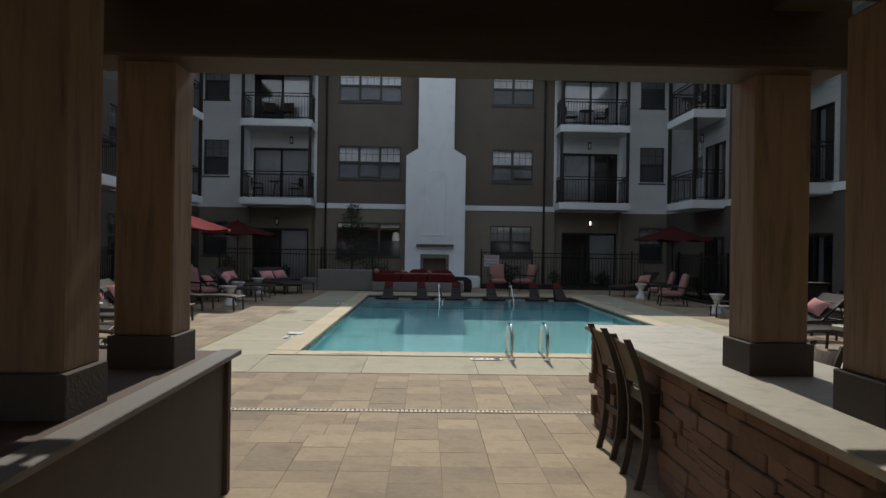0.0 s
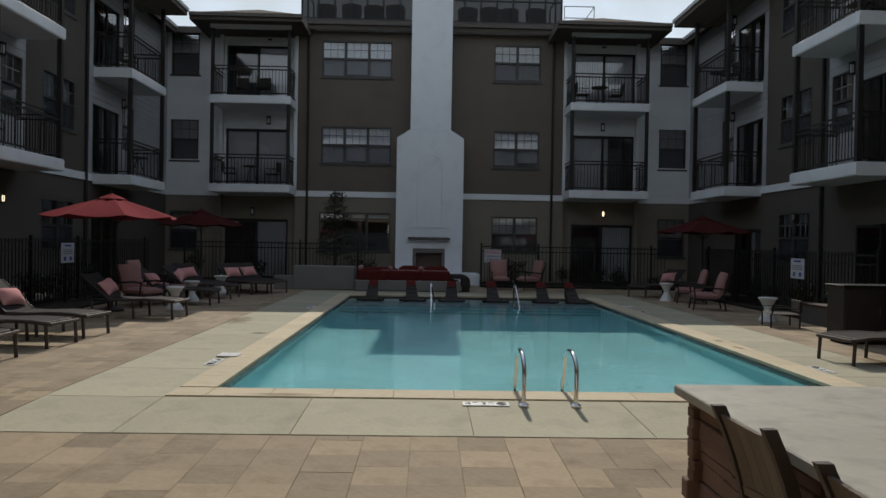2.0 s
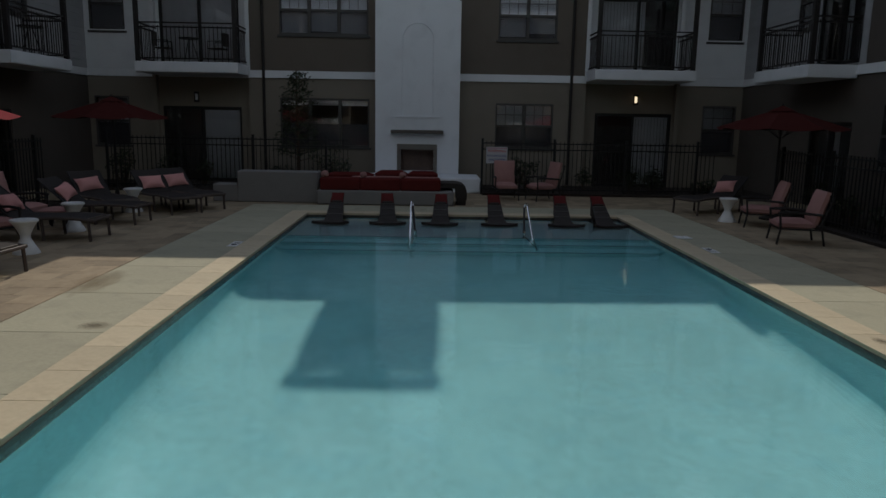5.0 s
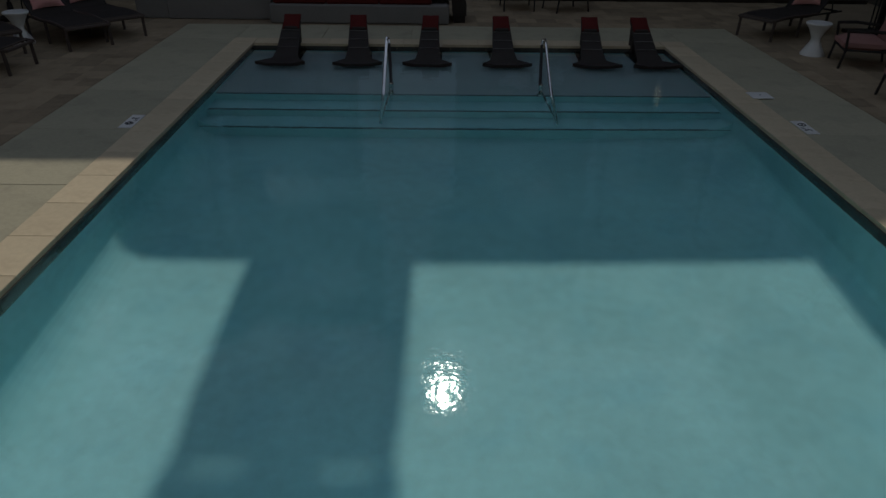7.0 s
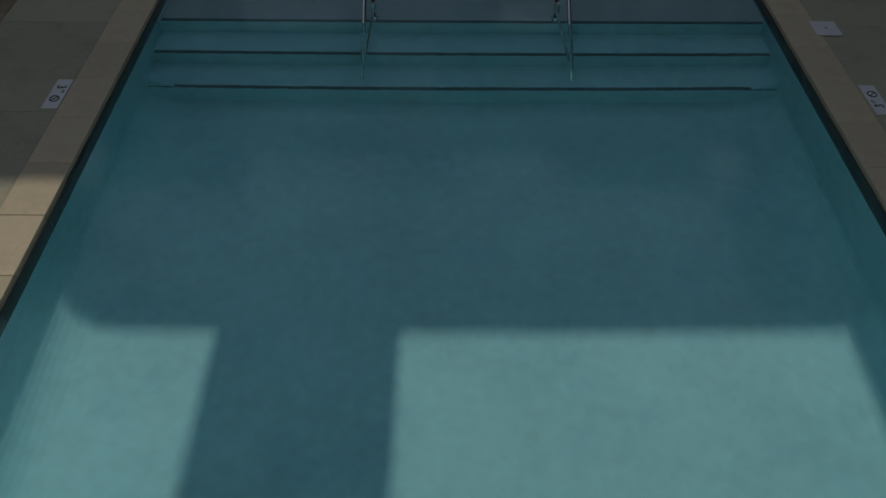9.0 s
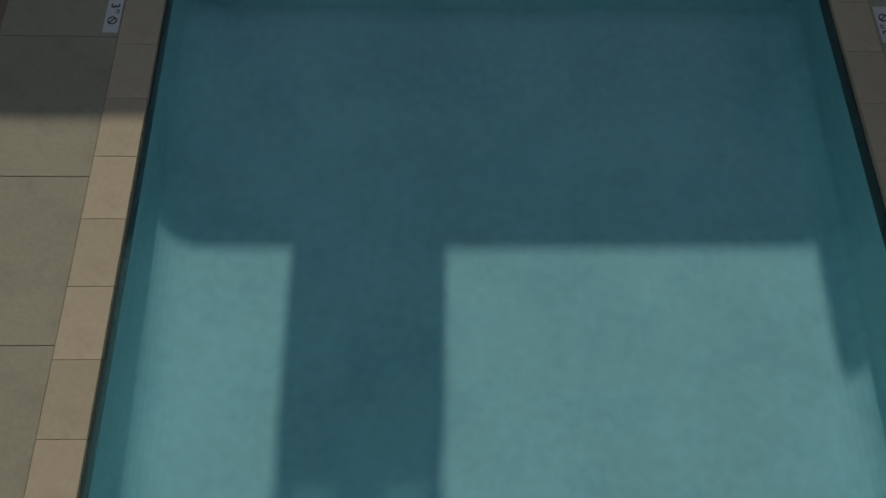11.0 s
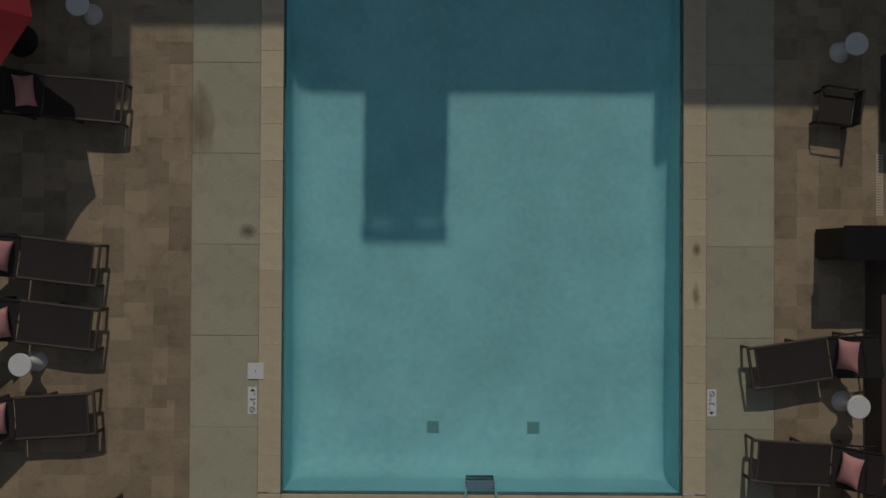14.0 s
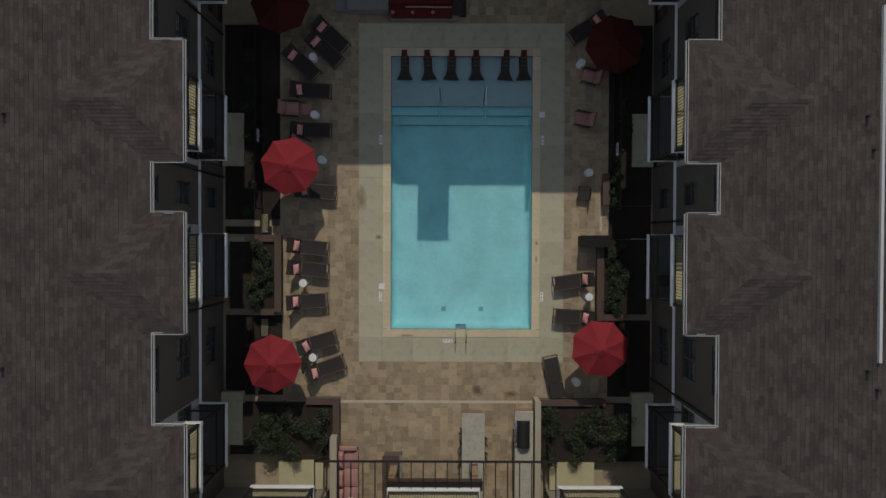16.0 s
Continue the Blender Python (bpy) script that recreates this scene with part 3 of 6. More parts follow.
def window(parent, m, w, h, units, blind=0.5, plain=False):
    """Sash windows side by side: a grid of bars in the upper sash, a blind behind."""
    key = (round(w, 2), round(h, 2), units, blind, plain)
    if key not in WINDOWS:
        glass, bl, scr = bmesh.new(), bmesh.new(), bmesh.new()
        uw = w / units
        openings, bars = [], []
        for k in range(units):
            a, b = -w / 2 + k * uw, -w / 2 + (k + 1) * uw
            openings += [(a + 0.045, b - 0.045, 0.06, h / 2 - 0.035), (a + 0.045, b - 0.045, h / 2 + 0.035, h - 0.06)]
            for i in (1, 2):
                u = a + 0.045 + i * (uw - 0.09) / 3
                bars.append(("glazing_bar", B(u - 0.011, u + 0.011, 0.012, 0.026, h / 2 + 0.035, h - 0.06), GLAZING))
            bars.append(("glazing_bar", B(a + 0.045, b - 0.045, 0.011, 0.027, h * 0.75 - 0.011, h * 0.75 + 0.011), GLAZING))
            glass.faces.new([glass.verts.new(p) for p in ((a + 0.045, 0.03, 0.06), (b - 0.045, 0.03, 0.06), (b - 0.045, 0.03, h - 0.06), (a + 0.045, 0.03, h - 0.06))])
            scr.faces.new([scr.verts.new(p) for p in ((a + 0.045, 0.004, 0.06), (b - 0.045, 0.004, 0.06), (b - 0.045, 0.004, h / 2 - 0.035), (a + 0.045, 0.004, h / 2 - 0.035))])
            drop = h * blind * (1 if k != 1 else 0.93)
            for s in range(max(1, int(drop / 0.05))):
                z = h - 0.06 - s * 0.05
                bl.faces.new([bl.verts.new(p) for p in ((a + 0.05, 0.125, z), (b - 0.05, 0.125, z), (b - 0.05, 0.095, z - 0.048), (a + 0.05, 0.095, z - 0.048))])
        if plain:
            openings = [(-w / 2 + k * uw + 0.045, -w / 2 + (k + 1) * uw - 0.045, 0.06, h - 0.06) for k in range(units)]
            bars = []
        f = wall_sheet(bmesh.new(), -w / 2, w / 2, 0, h, openings, depth=0.095)
        bmesh.ops.remove_doubles(f, verts=f.verts, dist=0.0005)
        for v in f.verts:
            v.co.y -= 0.035
        s = B(-w / 2 - 0.06, w / 2 + 0.06, -0.07, 0.02, -0.07, 0.0, bevel=0.006)
        WINDOWS[key] = [(n, mesh_of(n, g, mt)) for n, g, mt in [("window", f, FRAME), ("pane", glass, GLASS), ("blind", bl, BLIND), ("insect_screen", scr, MESH), ("window_sill", s, FRAME)] + bars]
    ws = WINDOWS[key]
    ob = part("window", ws[0][1], None, parent, "dark-framed plain glazed window" if plain else "dark-framed sash window with pale glazing bars", m=m)
    for name, me in ws[1:]:
        ob2 = part(name, me, None, ob)
        if name == "pane":
            ob2.visible_shadow = False
    return ob


DOORS = {}


def sliding_door(parent, m, w=1.85, h=2.1, cover=()):
    """Two glazed leaves, one behind the other; cover: the leaves (0, 1) behind which vertical blinds are drawn."""
    key = (w, h, cover)
    if key not in DOORS:
        glass, bl, leaves = bmesh.new(), bmesh.new(), []
        f = wall_sheet(bmesh.new(), -w / 2 - 0.04, w / 2 + 0.04, -0.0, h + 0.05, [(-w / 2, w / 2, 0.02, h)], depth=0.1)
        bmesh.ops.remove_doubles(f, verts=f.verts, dist=0.0005)
        for k, y in ((0, 0.0), (1, 0.04)):
            a, b = -w / 2 + k * (w / 2 - 0.03), -w / 2 + (k + 1) * (w / 2 + 0.03) - 0.06 * k
            leaf = wall_sheet(bmesh.new(), a, b, 0, h, [(a + 0.07, b - 0.07, 0.1, h - 0.08)], depth=0.05)
            bmesh.ops.remove_doubles(leaf, verts=leaf.verts, dist=0.0005)
            for v in leaf.verts:
                v.co.y += y - 0.025
            leaves.append(("door_leaf", leaf, BLACK))
            glass.faces.new([glass.verts.new(p) for p in ((a + 0.07, y, 0.1), (b - 0.07, y, 0.1), (b - 0.07, y, h - 0.08), (a + 0.07, y, h - 0.08))])
            n = int((b - a - 0.1) / 0.1) if k in cover else (2 if k else 0)
            for i in range(n):
                u = a + 0.06 + i * 0.1
                bl.faces.new([bl.verts.new(p) for p in ((u, 0.11, 0.05), (u + 0.097, 0.13, 0.05), (u + 0.097, 0.13, h - 0.1), (u, 0.11, h - 0.1))])
        hd = tube(bmesh.new(), [(-0.06, -0.05, 0.9), (-0.06, -0.05, 1.15)], 0.012, 6)
        DOORS[key] = [(n, mesh_of(n, g, mt)) for n, g, mt in [("sliding_door", f, BLACK), ("pane", glass, GLASS), ("vertical_blind", bl, BLIND), ("door_handle", hd, BRONZE)] + leaves]
    ds = DOORS[key]
    ob = part("sliding_door", ds[0][1], None, parent, "black-framed sliding glass door" + (" with pale blinds drawn" if cover else ""), m=m)
    for name, me in ds[1:]:
        o = part(name, me, None, ob)
        if name == "pane":
            o.visible_shadow = False
    return ob


BALUSTER = mesh_of("baluster", B(-0.008, 0.008, -0.008, 0.008, 0.1, 1.0), BRONZE)
RAILS = {}


def rail_run(parent, p, q, height=1.07, spacing=0.115):
    """A straight run of railing from p to q: top, middle and bottom rail, and single balusters."""
    p, q = Vector(p), Vector(q)
    length = (q - p).length
    m = Matrix.Translation(p) @ Matrix.Rotation(math.atan2(q.y - p.y, q.x - p.x), 4, "Z")
    key = round(length, 2)
    if key not in RAILS:
        RAILS[key] = [mesh_of("rail", B(0, length, -0.022, 0.022, z - 0.018, z + 0.018), BRONZE) for z in (height, height - 0.12, 0.09)]
    for me in RAILS[key]:
        part("rail", me, None, parent, m=m)
    n = int(length / spacing)
    for k in range(n + 1):
        part("baluster", BALUSTER, None, parent, m=m @ Matrix.Translation((k * length / n, 0, 0)))


BALC = {}


def balcony(parent, m, w, depth, storey, post=True, pale=False):
    """A balcony in front of the plane y = 0: white slab with its fascia, railing on three sides, corner posts. The floor is at z = 0."""
    key = (w, depth, storey, pale)
    if key not in BALC:
        BALC[key] = (mesh_of("balcony", B(-w / 2, w / 2, -depth, 0, -0.30, 0.0, bevel=0.012), WHITE),
                     mesh_of("fascia", B(-w / 2 - 0.015, w / 2 + 0.015, -depth - 0.015, -depth + 0.01, -0.27, -0.03), WHITE),
                     mesh_of("post", B(-0.055, 0.055, -0.055, 0.055, 0.0, storey - 0.3), BRONZE),
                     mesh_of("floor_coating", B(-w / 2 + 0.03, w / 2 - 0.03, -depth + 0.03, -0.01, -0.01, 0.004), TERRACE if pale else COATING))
    ob = part("balcony", BALC[key][0], None, parent, "white balcony with dark bronze railing", m=m)
    part("fascia", BALC[key][1], None, ob)
    # pale floors carry sunlight in their colour, unlike the dark coated ones
    part("floor_coating", BALC[key][3], None, ob, "pale sand-coloured balcony floor, coloured as if sunlit" if pale else "dark grey coated balcony floor")
    e = 0.07
    rail_run(ob, (-w / 2 + e, -depth + e, 0), (w / 2 - e, -depth + e, 0))
    rail_run(ob, (-w / 2 + e, -depth + e, 0), (-w / 2 + e, -0.02, 0))
    rail_run(ob, (w / 2 - e, -depth + e, 0), (w / 2 - e, -0.02, 0))
    if post:
        for u in (-w / 2 + e, w / 2 - e):
            part("post", BALC[key][2], None, ob, m=Matrix.Translation((u, -depth + e, 0)))
    return ob


SCONCE = [mesh_of("wall_lamp", B(-0.07, 0.07, -0.08, -0.0, -0.16, -0.13), BLACK), mesh_of("lamp_glass", B(-0.036, 0.036, -0.065, -0.02, -0.11, 0.075), BLIND),
          mesh_of("lamp_glass", B(-0.036, 0.036, -0.065, -0.02, -0.11, 0.075), LAMP)]


def wall_lamp(parent, m, lit=False):
    bm = B(-0.07, 0.07, -0.085, 0.0, 0.1, 0.14)
    box(bm, -0.07, 0.07, -0.085, 0.0, -0.17, -0.13)
    box(bm, -0.07, 0.07, -0.012, 0.0, -0.13, 0.1)
    for u in (-0.062, 0.05):
        box(bm, u, u + 0.012, -0.085, -0.073, -0.13, 0.1)
    ob = part("wall_lamp", bm, BLACK, parent, "small black box wall lantern" + (", switched on" if lit else ""), m=m)
    part("lamp_glass", SCONCE[2 if lit else 1], None, ob)


def facing(x, y, side):
    """Pose of a facade plane: side n looks to -y, s to +y, e (east wing) to -x, w to +x. Its local x runs to the right as one faces the wall."""
    turn = {"n": 0, "s": 180, "e": -90, "w": 90}[side]
    return pose(x, y, 0, rz=turn)


def gutter(parent, p, q, z, wide=0.12, metal=None):
    """A eaves gutter with its fascia board behind it, from p to q in the plan."""
    p, q = Vector((*p, z)), Vector((*q, z))
    length = (q - p).length
    m = Matrix.Translation(p) @ Matrix.Rotation(math.atan2(q.y - p.y, q.x - p.x), 4, "Z")
    bm = B(0, length, -wide, -wide + 0.018, -0.12, 0.0)
    box(bm, 0, length, -wide + 0.018, 0.0, -0.12, -0.10)
    box(bm, 0, length, -0.004, 0.016, -0.1, 0.008)
    part("gutter", bm, metal or RUNDOWN, parent, "dark metal eaves gutter" if metal else "dull white metal eaves gutter", m=m)
    # dark strip laid in the trough to stand for its inner shade
    part("leaf_litter", B(0.01, length - 0.01, -wide + 0.02, -0.006, -0.098, -0.06), SOIL, parent, "dark strip standing for the shade inside the gutter", m=m)


def shingle_rows(bm, a, b, c, d, seed, step=0.145, tab=0.33):
    """Overlapping shingle tabs on the roof plane with eave a-b and upper edge d-c."""
    rng = random.Random(seed)
    a, b, c, d = (Vector(p) for p in (a, b, c, d))
    up = (b - a).cross((c + d) / 2 - a).normalized()
    if up.z < 0:
        up = -up
    run = (((c + d) - (a + b)) / 2).length
    rows = int(run / step)
    for k in range(rows):
        f, g = k / rows, (k + 1) / rows
        l0, r0, l1, r1 = a.lerp(d, f), b.lerp(c, f), a.lerp(d, g), b.lerp(c, g)
        n = max(1, round((r0 - l0).length / tab))
        cuts = [0.0] + [min(1.0, max(0.0, (j + (0.5 if k % 2 else 0.0) + rng.uniform(-0.15, 0.15)) / n)) for j in range(1, n)] + [1.0]
        lift = 0.011 + rng.uniform(0, 0.005)
        for u, v in zip(cuts, cuts[1:]):
            if v - u < 1e-4:
                continue
            gap = min(0.003 / max((r0 - l0).length, 0.1), (v - u) * 0.2)
            p, q = l0.lerp(r0, u + gap), l0.lerp(r0, v - gap)
            s, t = l1.lerp(r1, v - gap), l1.lerp(r1, u + gap)
            h = lift + rng.uniform(-0.003, 0.004)
            w = [bm.verts.new(x) for x in (p, q, q + up * h, p + up * h, s + up * 0.004, t + up * 0.004)]
            bm.faces.new((w[0], w[1], w[2], w[3]))
            bm.faces.new((w[3], w[2], w[4], w[5]))
    return bm


def slope(bm, pts, thick=0.12):
    """A roof plane through pts, with thickness."""
    top = [bm.verts.new(p) for p in pts]
    low = [bm.verts.new((p[0], p[1], p[2] - thick)) for p in pts]
    bm.faces.new(top)
    bm.faces.new(low[::-1])
    for k in range(len(pts)):
        bm.faces.new((low[k], low[(k + 1) % len(pts)], top[(k + 1) % len(pts)], top[k]))
    return bm

# ---------------- north building ----------------
T = Matrix.Translation
north = thing("apartment_building", "three-storey brown and white apartment building behind the pool", "building", "court buildings", pose(C, 20.0, 0))
wins = [(-2.845, 7.78, 2.67, 1.40, 3, 0.95), (-2.845, 4.48, 2.67, 1.43, 3, 0.95), (3.30, 7.74, 1.80, 1.42, 2, 0.95), (3.30, 4.44, 1.78, 1.42, 2, 0.9),
        (-2.845, 1.15, 2.72, 1.47, 3, 0.12), (3.28, 1.2, 1.78, 1.36, 2, 0.5)]
holes = [(u - w / 2, u + w / 2, z, z + h) for u, z, w, h, _, _ in wins]
part("wall", wall_sheet(bmesh.new(), -5.15, 5.15, 3.2, 9.9, holes), STUCCO, north, "dark brown stucco upper wall")
part("wall", wall_sheet(bmesh.new(), -5.15, 5.15, 0, 3.2, holes), TAUPE, north, "taupe stucco ground-floor wall")
for u, z, w, h, n, bl in wins:
    window(north, T((u, 0.03, z)), w, h, n, bl, plain=z < 3 and u < 0)
for a, b in ((-5.15, -1.28), (1.26, 5.15)):
    bm = B(a, b, -0.05, 0.0, 3.2, 3.3)
    box(bm, a, b, -0.03, 0.0, 3.3, 3.42)
    part("belt_course", bm, WHITE, north, "white belt course")
part("interior", wall_sheet(bmesh.new(), -12.5, 12.5, 0, 9.5, []), ROOM, north, m=T((0, 1.4, 0)))
for s in (-1, 1):
    # balcony bay
    a, b = sorted((s * 5.15, s * 8.0))
    mid = s * 6.72 if s > 0 else -6.65
    dh = [(mid - 1.2, mid + 1.2, z, z + 2.3) for z in (0.02, F2, F3)]
    part("wall", wall_sheet(bmesh.new(), a, b, 3.2, 9.6, dh), SIDING, north, m=T((0, 0.25, 0)))
    part("siding", lap_boards(bmesh.new(), a, b, 3.45, 9.5, dh), SIDING, north, "white lap siding", m=T((0, 0.25, 0)), kind="stuff")
    part("wall", wall_sheet(bmesh.new(), a, b, 0, 3.2, dh), TAUPE, north, m=T((0, 0.25, 0)))
    for z, drawn in zip((0.02, F2, F3), ((1,), (0, 1), (1,)) if s < 0 else ((1,), (0,), (0, 1))):
        sliding_door(north, T((mid, 0.28, z)), 2.4, 2.3, drawn)
    for z in (F2, F3):
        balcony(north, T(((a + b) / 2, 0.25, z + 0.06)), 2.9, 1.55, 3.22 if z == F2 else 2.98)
        wall_lamp(north, T(((a + b) / 2 + (0.1 if s > 0 else 0.35), 0.22, z + 2.64)))
    wall_lamp(north, T((mid + (0.04 if s > 0 else -0.15), 0.24, 2.76 if s > 0 else 2.62)), lit=s > 0)
    part("downpipe", tube(bmesh.new(), [(s * 4.68, -0.06, 0.1), (s * 4.68, -0.06, 9.5)], 0.045, 8), BRONZE, north)
    part("corner_board", B(s * 5.15 - 0.06, s * 5.15 + 0.06, -0.03, 0.3, 3.3, 9.5), WHITE, north)
    # corner wall with a single window a storey
    a, b = sorted((s * 8.0, s * 10.2))
    cw = [(s * 9.5 - 0.53, s * 9.5 + 0.53, z, z + h) for z, h in ((7.85, 1.6), (4.55, 1.6), (1.1, 1.5))]
    part("wall", wall_sheet(bmesh.new(), a, b, 3.2, 9.7, cw), SIDING, north, m=T((0, 0.45, 0)))
    part("siding", lap_boards(bmesh.new(), a, b, 3.45, 9.6, cw), SIDING, north, "white lap siding", m=T((0, 0.45, 0)), kind="stuff")
    part("wall", wall_sheet(bmesh.new(), a, b, 0, 3.2, cw), TAUPE, north, m=T((0, 0.45, 0)))
    for h in cw:
        window(north, T((s * 9.5, 0.48, h[2])), 1.06, h[3] - h[2], 1, 0.95 if h[2] > 3 else 0.5)
    part("belt_course", B(a, b, 0.4, 0.45, 3.2, 3.42), WHITE, north)
    part("side_wall", B(s * 8.0 - 0.06, s * 8.0 + 0.06, 0.02, 0.5, 3.3, 9.5), SIDING, north)
    part("side_wall", B(s * 8.0 - 0.055, s * 8.0 + 0.055, 0.03, 0.5, 0.0, 3.3), TAUPE, north)
    # hipped roof over the bay
    a, b = sorted((s * (4.47 if s > 0 else 4.62), s * 8.55))
    c = (a + b) / 2
    z, zt = 9.5, 10.24
    bm = bmesh.new()
    slope(bm, [(a, -2.0, z), (b, -2.0, z), (c, -0.1, zt)])
    slope(bm, [(a, -2.0, z), (c, -0.1, zt), (c, 3.4, zt), (a, 3.4, z)])
    slope(bm, [(b, -2.0, z), (b, 3.4, z), (c, 3.4, zt), (c, -0.1, zt)])
    part("bay_roof", bm, SHINGLE, north, "brown shingle hipped bay roof")
    part("soffit", B(a + 0.02, b - 0.02, -1.95, 0.5, z - 0.2, z - 0.13), UMBER_SHADED, north)
    part("header_beam", B(s * 6.575 - 1.45, s * 6.575 + 1.45, -1.36, -1.18, z - 0.33, z - 0.2), WHITE, north, "white header beam between the balcony posts")
    part("fascia", B(a, b, -2.03, -1.99, z - 0.26, z - 0.01), UMBER_SHADED, north, "dark brown fascia board")
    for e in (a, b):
        part("fascia", B(e - 0.02, e + 0.02, -1.99, 0.4, z - 0.26, z - 0.01), UMBER_SHADED, north)
    gutter(north, (a, -2.03), (b, -2.03), z - 0.02, 0.1, CLAD)
    # roof over the corner wall
    a, b = sorted((s * 8.0, s * 12.0))
    part("corner_roof", slope(bmesh.new(), [(a, -0.1, 9.55), (b, -0.1, 9.55), (b, 4.5, 10.9), (a, 4.5, 10.9)]), SHINGLE, north)
    part("fascia", B(a, b, -0.13, -0.09, 9.3, 9.54), UMBER_SHADED, north)
part("main_roof", slope(bmesh.new(), [(-5.6, -0.35, 9.78), (5.6, -0.35, 9.78), (5.6, 2.9, 10.9), (-5.6, 2.9, 10.9)]), SHINGLE, north)
part("roof_deck", B(-6.0, 6.0, 2.9, 12.0, 10.6, 10.86), TERRACE, north, "pale rooftop deck floor")
part("soffit", B(-5.15, 5.15, -0.32, 0.2, 9.5, 9.58), STUCCO, north)
part("fascia", B(-5.55, 5.55, -0.37, -0.33, 9.48, 9.72), UMBER_SHADED, north)
gutter(north, (-5.5, -0.36), (5.5, -0.36), 9.78, 0.1, CLAD)
part("soffit_vent", B(-4.4, 4.4, -0.25, -0.15, 9.485, 9.5), TRIM, north)

# rooftop screen fence and what stands behind it
fence = thing("rooftop_fence", "black metal screen fence round the rooftop deck", "fence", "", pose(C, 22.95, 10.86))
for k in range(17):
    part("post", B(-0.035, 0.035, -0.035, 0.035, 0, 1.62), BLACK, fence, m=T((-5.5 + k * 11 / 16, 0, 0)))
for z in (0.06, 0.95, 1.6):
    part("rail", B(-5.5, 5.5, -0.025, 0.025, z - 0.025, z + 0.025), BLACK, fence)
for k in range(16):
    x = -5.5 + k * 11 / 16
    bm = bmesh.new()
    bm.faces.new([bm.verts.new(p) for p in ((x + 0.035, 0.01, 0.085), (x + 0.652, 0.01, 0.085), (x + 0.652, 0.01, 1.575), (x + 0.035, 0.01, 1.575))])
    part("mesh_panel", bm, SCREEN, fence)
for x in (-5.5, 5.5):
    for y in (1.5, 3.0):
        part("post", B(-0.035, 0.035, -0.035, 0.035, 0, 1.62), BLACK, fence, m=T((x, y, 0)))
    part("rail", B(x - 0.025, x + 0.025, 0, 3.0, 1.575, 1.625), BLACK, fence)
guard = thing("roof_guard_rail", "thin grey pipe guard rail on the roof beside the deck", "guard rail", "", pose(4.6, 23.5, 10.86))
for pts in (((0, 0, 0), (0, 0, 1.0)), ((1.3, 0, 0), (1.3, 0, 1.0)), ((0, 0, 1.0), (1.3, 0, 1.0)), ((0, 0, 0.5), (1.3, 0, 0.5)), ((1.3, 0, 1.0), (1.3, 2.0, 1.0)), ((1.3, 2.0, 0), (1.3, 2.0, 1.0))):
    part("pipe", tube(bmesh.new(), pts, 0.022, 6), TRIM, guard)
part("roof_pad", B(-0.1, 1.5, -0.1, 2.2, -0.5, 0.0), SHINGLE, guard)

# ---------------- fireplace with its chimney ----------------
fp = thing("outdoor_fireplace", "tall white rendered outdoor fireplace with stepped shoulders", "fireplace", "", pose(C, 19.28, 0))
bm = wall_sheet(bmesh.new(), -1.25, 1.25, 0, 5.42, [(-0.5, 0.5, 0.5, 1.14)], depth=0.5)
box(bm, -1.25, -0.9, 0.5, 0.72, 0, 5.42)
box(bm, 0.9, 1.25, 0.5, 0.72, 0, 5.42)
part("breast", bm, CHIMNEY, fp)
bm = bmesh.new()
v = [[bm.verts.new((u, y, z)) for u, z in ((-1.25, 5.42), (1.25, 5.42), (0.78, 5.72), (-0.78, 5.72))] for y in (0.0, 0.72)]
bm.faces.new(v[0])
bm.faces.new(v[1][::-1])
for k in range(4):
    bm.faces.new((v[0][k], v[1][k], v[1][(k + 1) % 4], v[0][(k + 1) % 4]))
part("shoulder", bm, CHIMNEY, fp)
part("shaft", B(-0.76, 0.76, 0.0, 0.6, 5.72, 11.17, bevel=0.01), CHIMNEY, fp)
bm = bmesh.new()
for u, w in ((-0.74, 0.14), (-0.24, 0.48), (0.6, 0.14)):
    box(bm, u, u + w, 0.0, 0.12, 11.17, 11.6)
box(bm, -0.7, 0.7, 0.02, 0.1, 11.17, 11.42)
part("cap_support", bm, CHIMNEY, fp)
bm = bmesh.new()
ends = [[bm.verts.new((u, y, z)) for u, z in ((-0.78, 11.6), (0.78, 11.6), (0.78, 11.66), (0.72, 11.7), (0.62, 11.72), (-0.62, 11.72), (-0.72, 11.7), (-0.78, 11.66))] for y in (-0.02, 0.2)]
bm.faces.new(ends[0])
bm.faces.new(ends[1][::-1])
for k in range(8):
    bm.faces.new((ends[0][k], ends[0][(k + 1) % 8], ends[1][(k + 1) % 8], ends[1][k]))
part("chimney_cap", bm, CHIMNEY, fp, "white chimney cap with rounded shoulders")
arch = [(-0.45, -0.006, 2.15)] + [(-0.45, -0.006, 4.35)] + [(-0.45 * math.cos(a), -0.006, 4.35 + 0.45 * math.sin(a)) for a in (k * math.pi / 12 for k in range(1, 12))] + [(0.45, -0.006, 4.35), (0.45, -0.006, 2.15)]
part("arch_moulding", tube(bmesh.new(), arch, 0.016, 6), CHIMNEY, fp, "thin raised arch moulding")
part("ledge", B(-0.68, 0.68, -0.03, 0.01, 2.08, 2.14, bevel=0.004), CHIMNEY, fp)
part("mantel_shelf", B(-0.78, 0.78, -0.24, 0.0, 1.62, 1.72, bevel=0.008), CLAD, fp, "grey-brown mantel shelf")
bm = B(-0.6, -0.5, -0.03, 0.02, 0.42, 1.3)
box(bm, 0.5, 0.6, -0.03, 0.02, 0.42, 1.3)
box(bm, -0.5, 0.5, -0.03, 0.02, 1.14, 1.3)
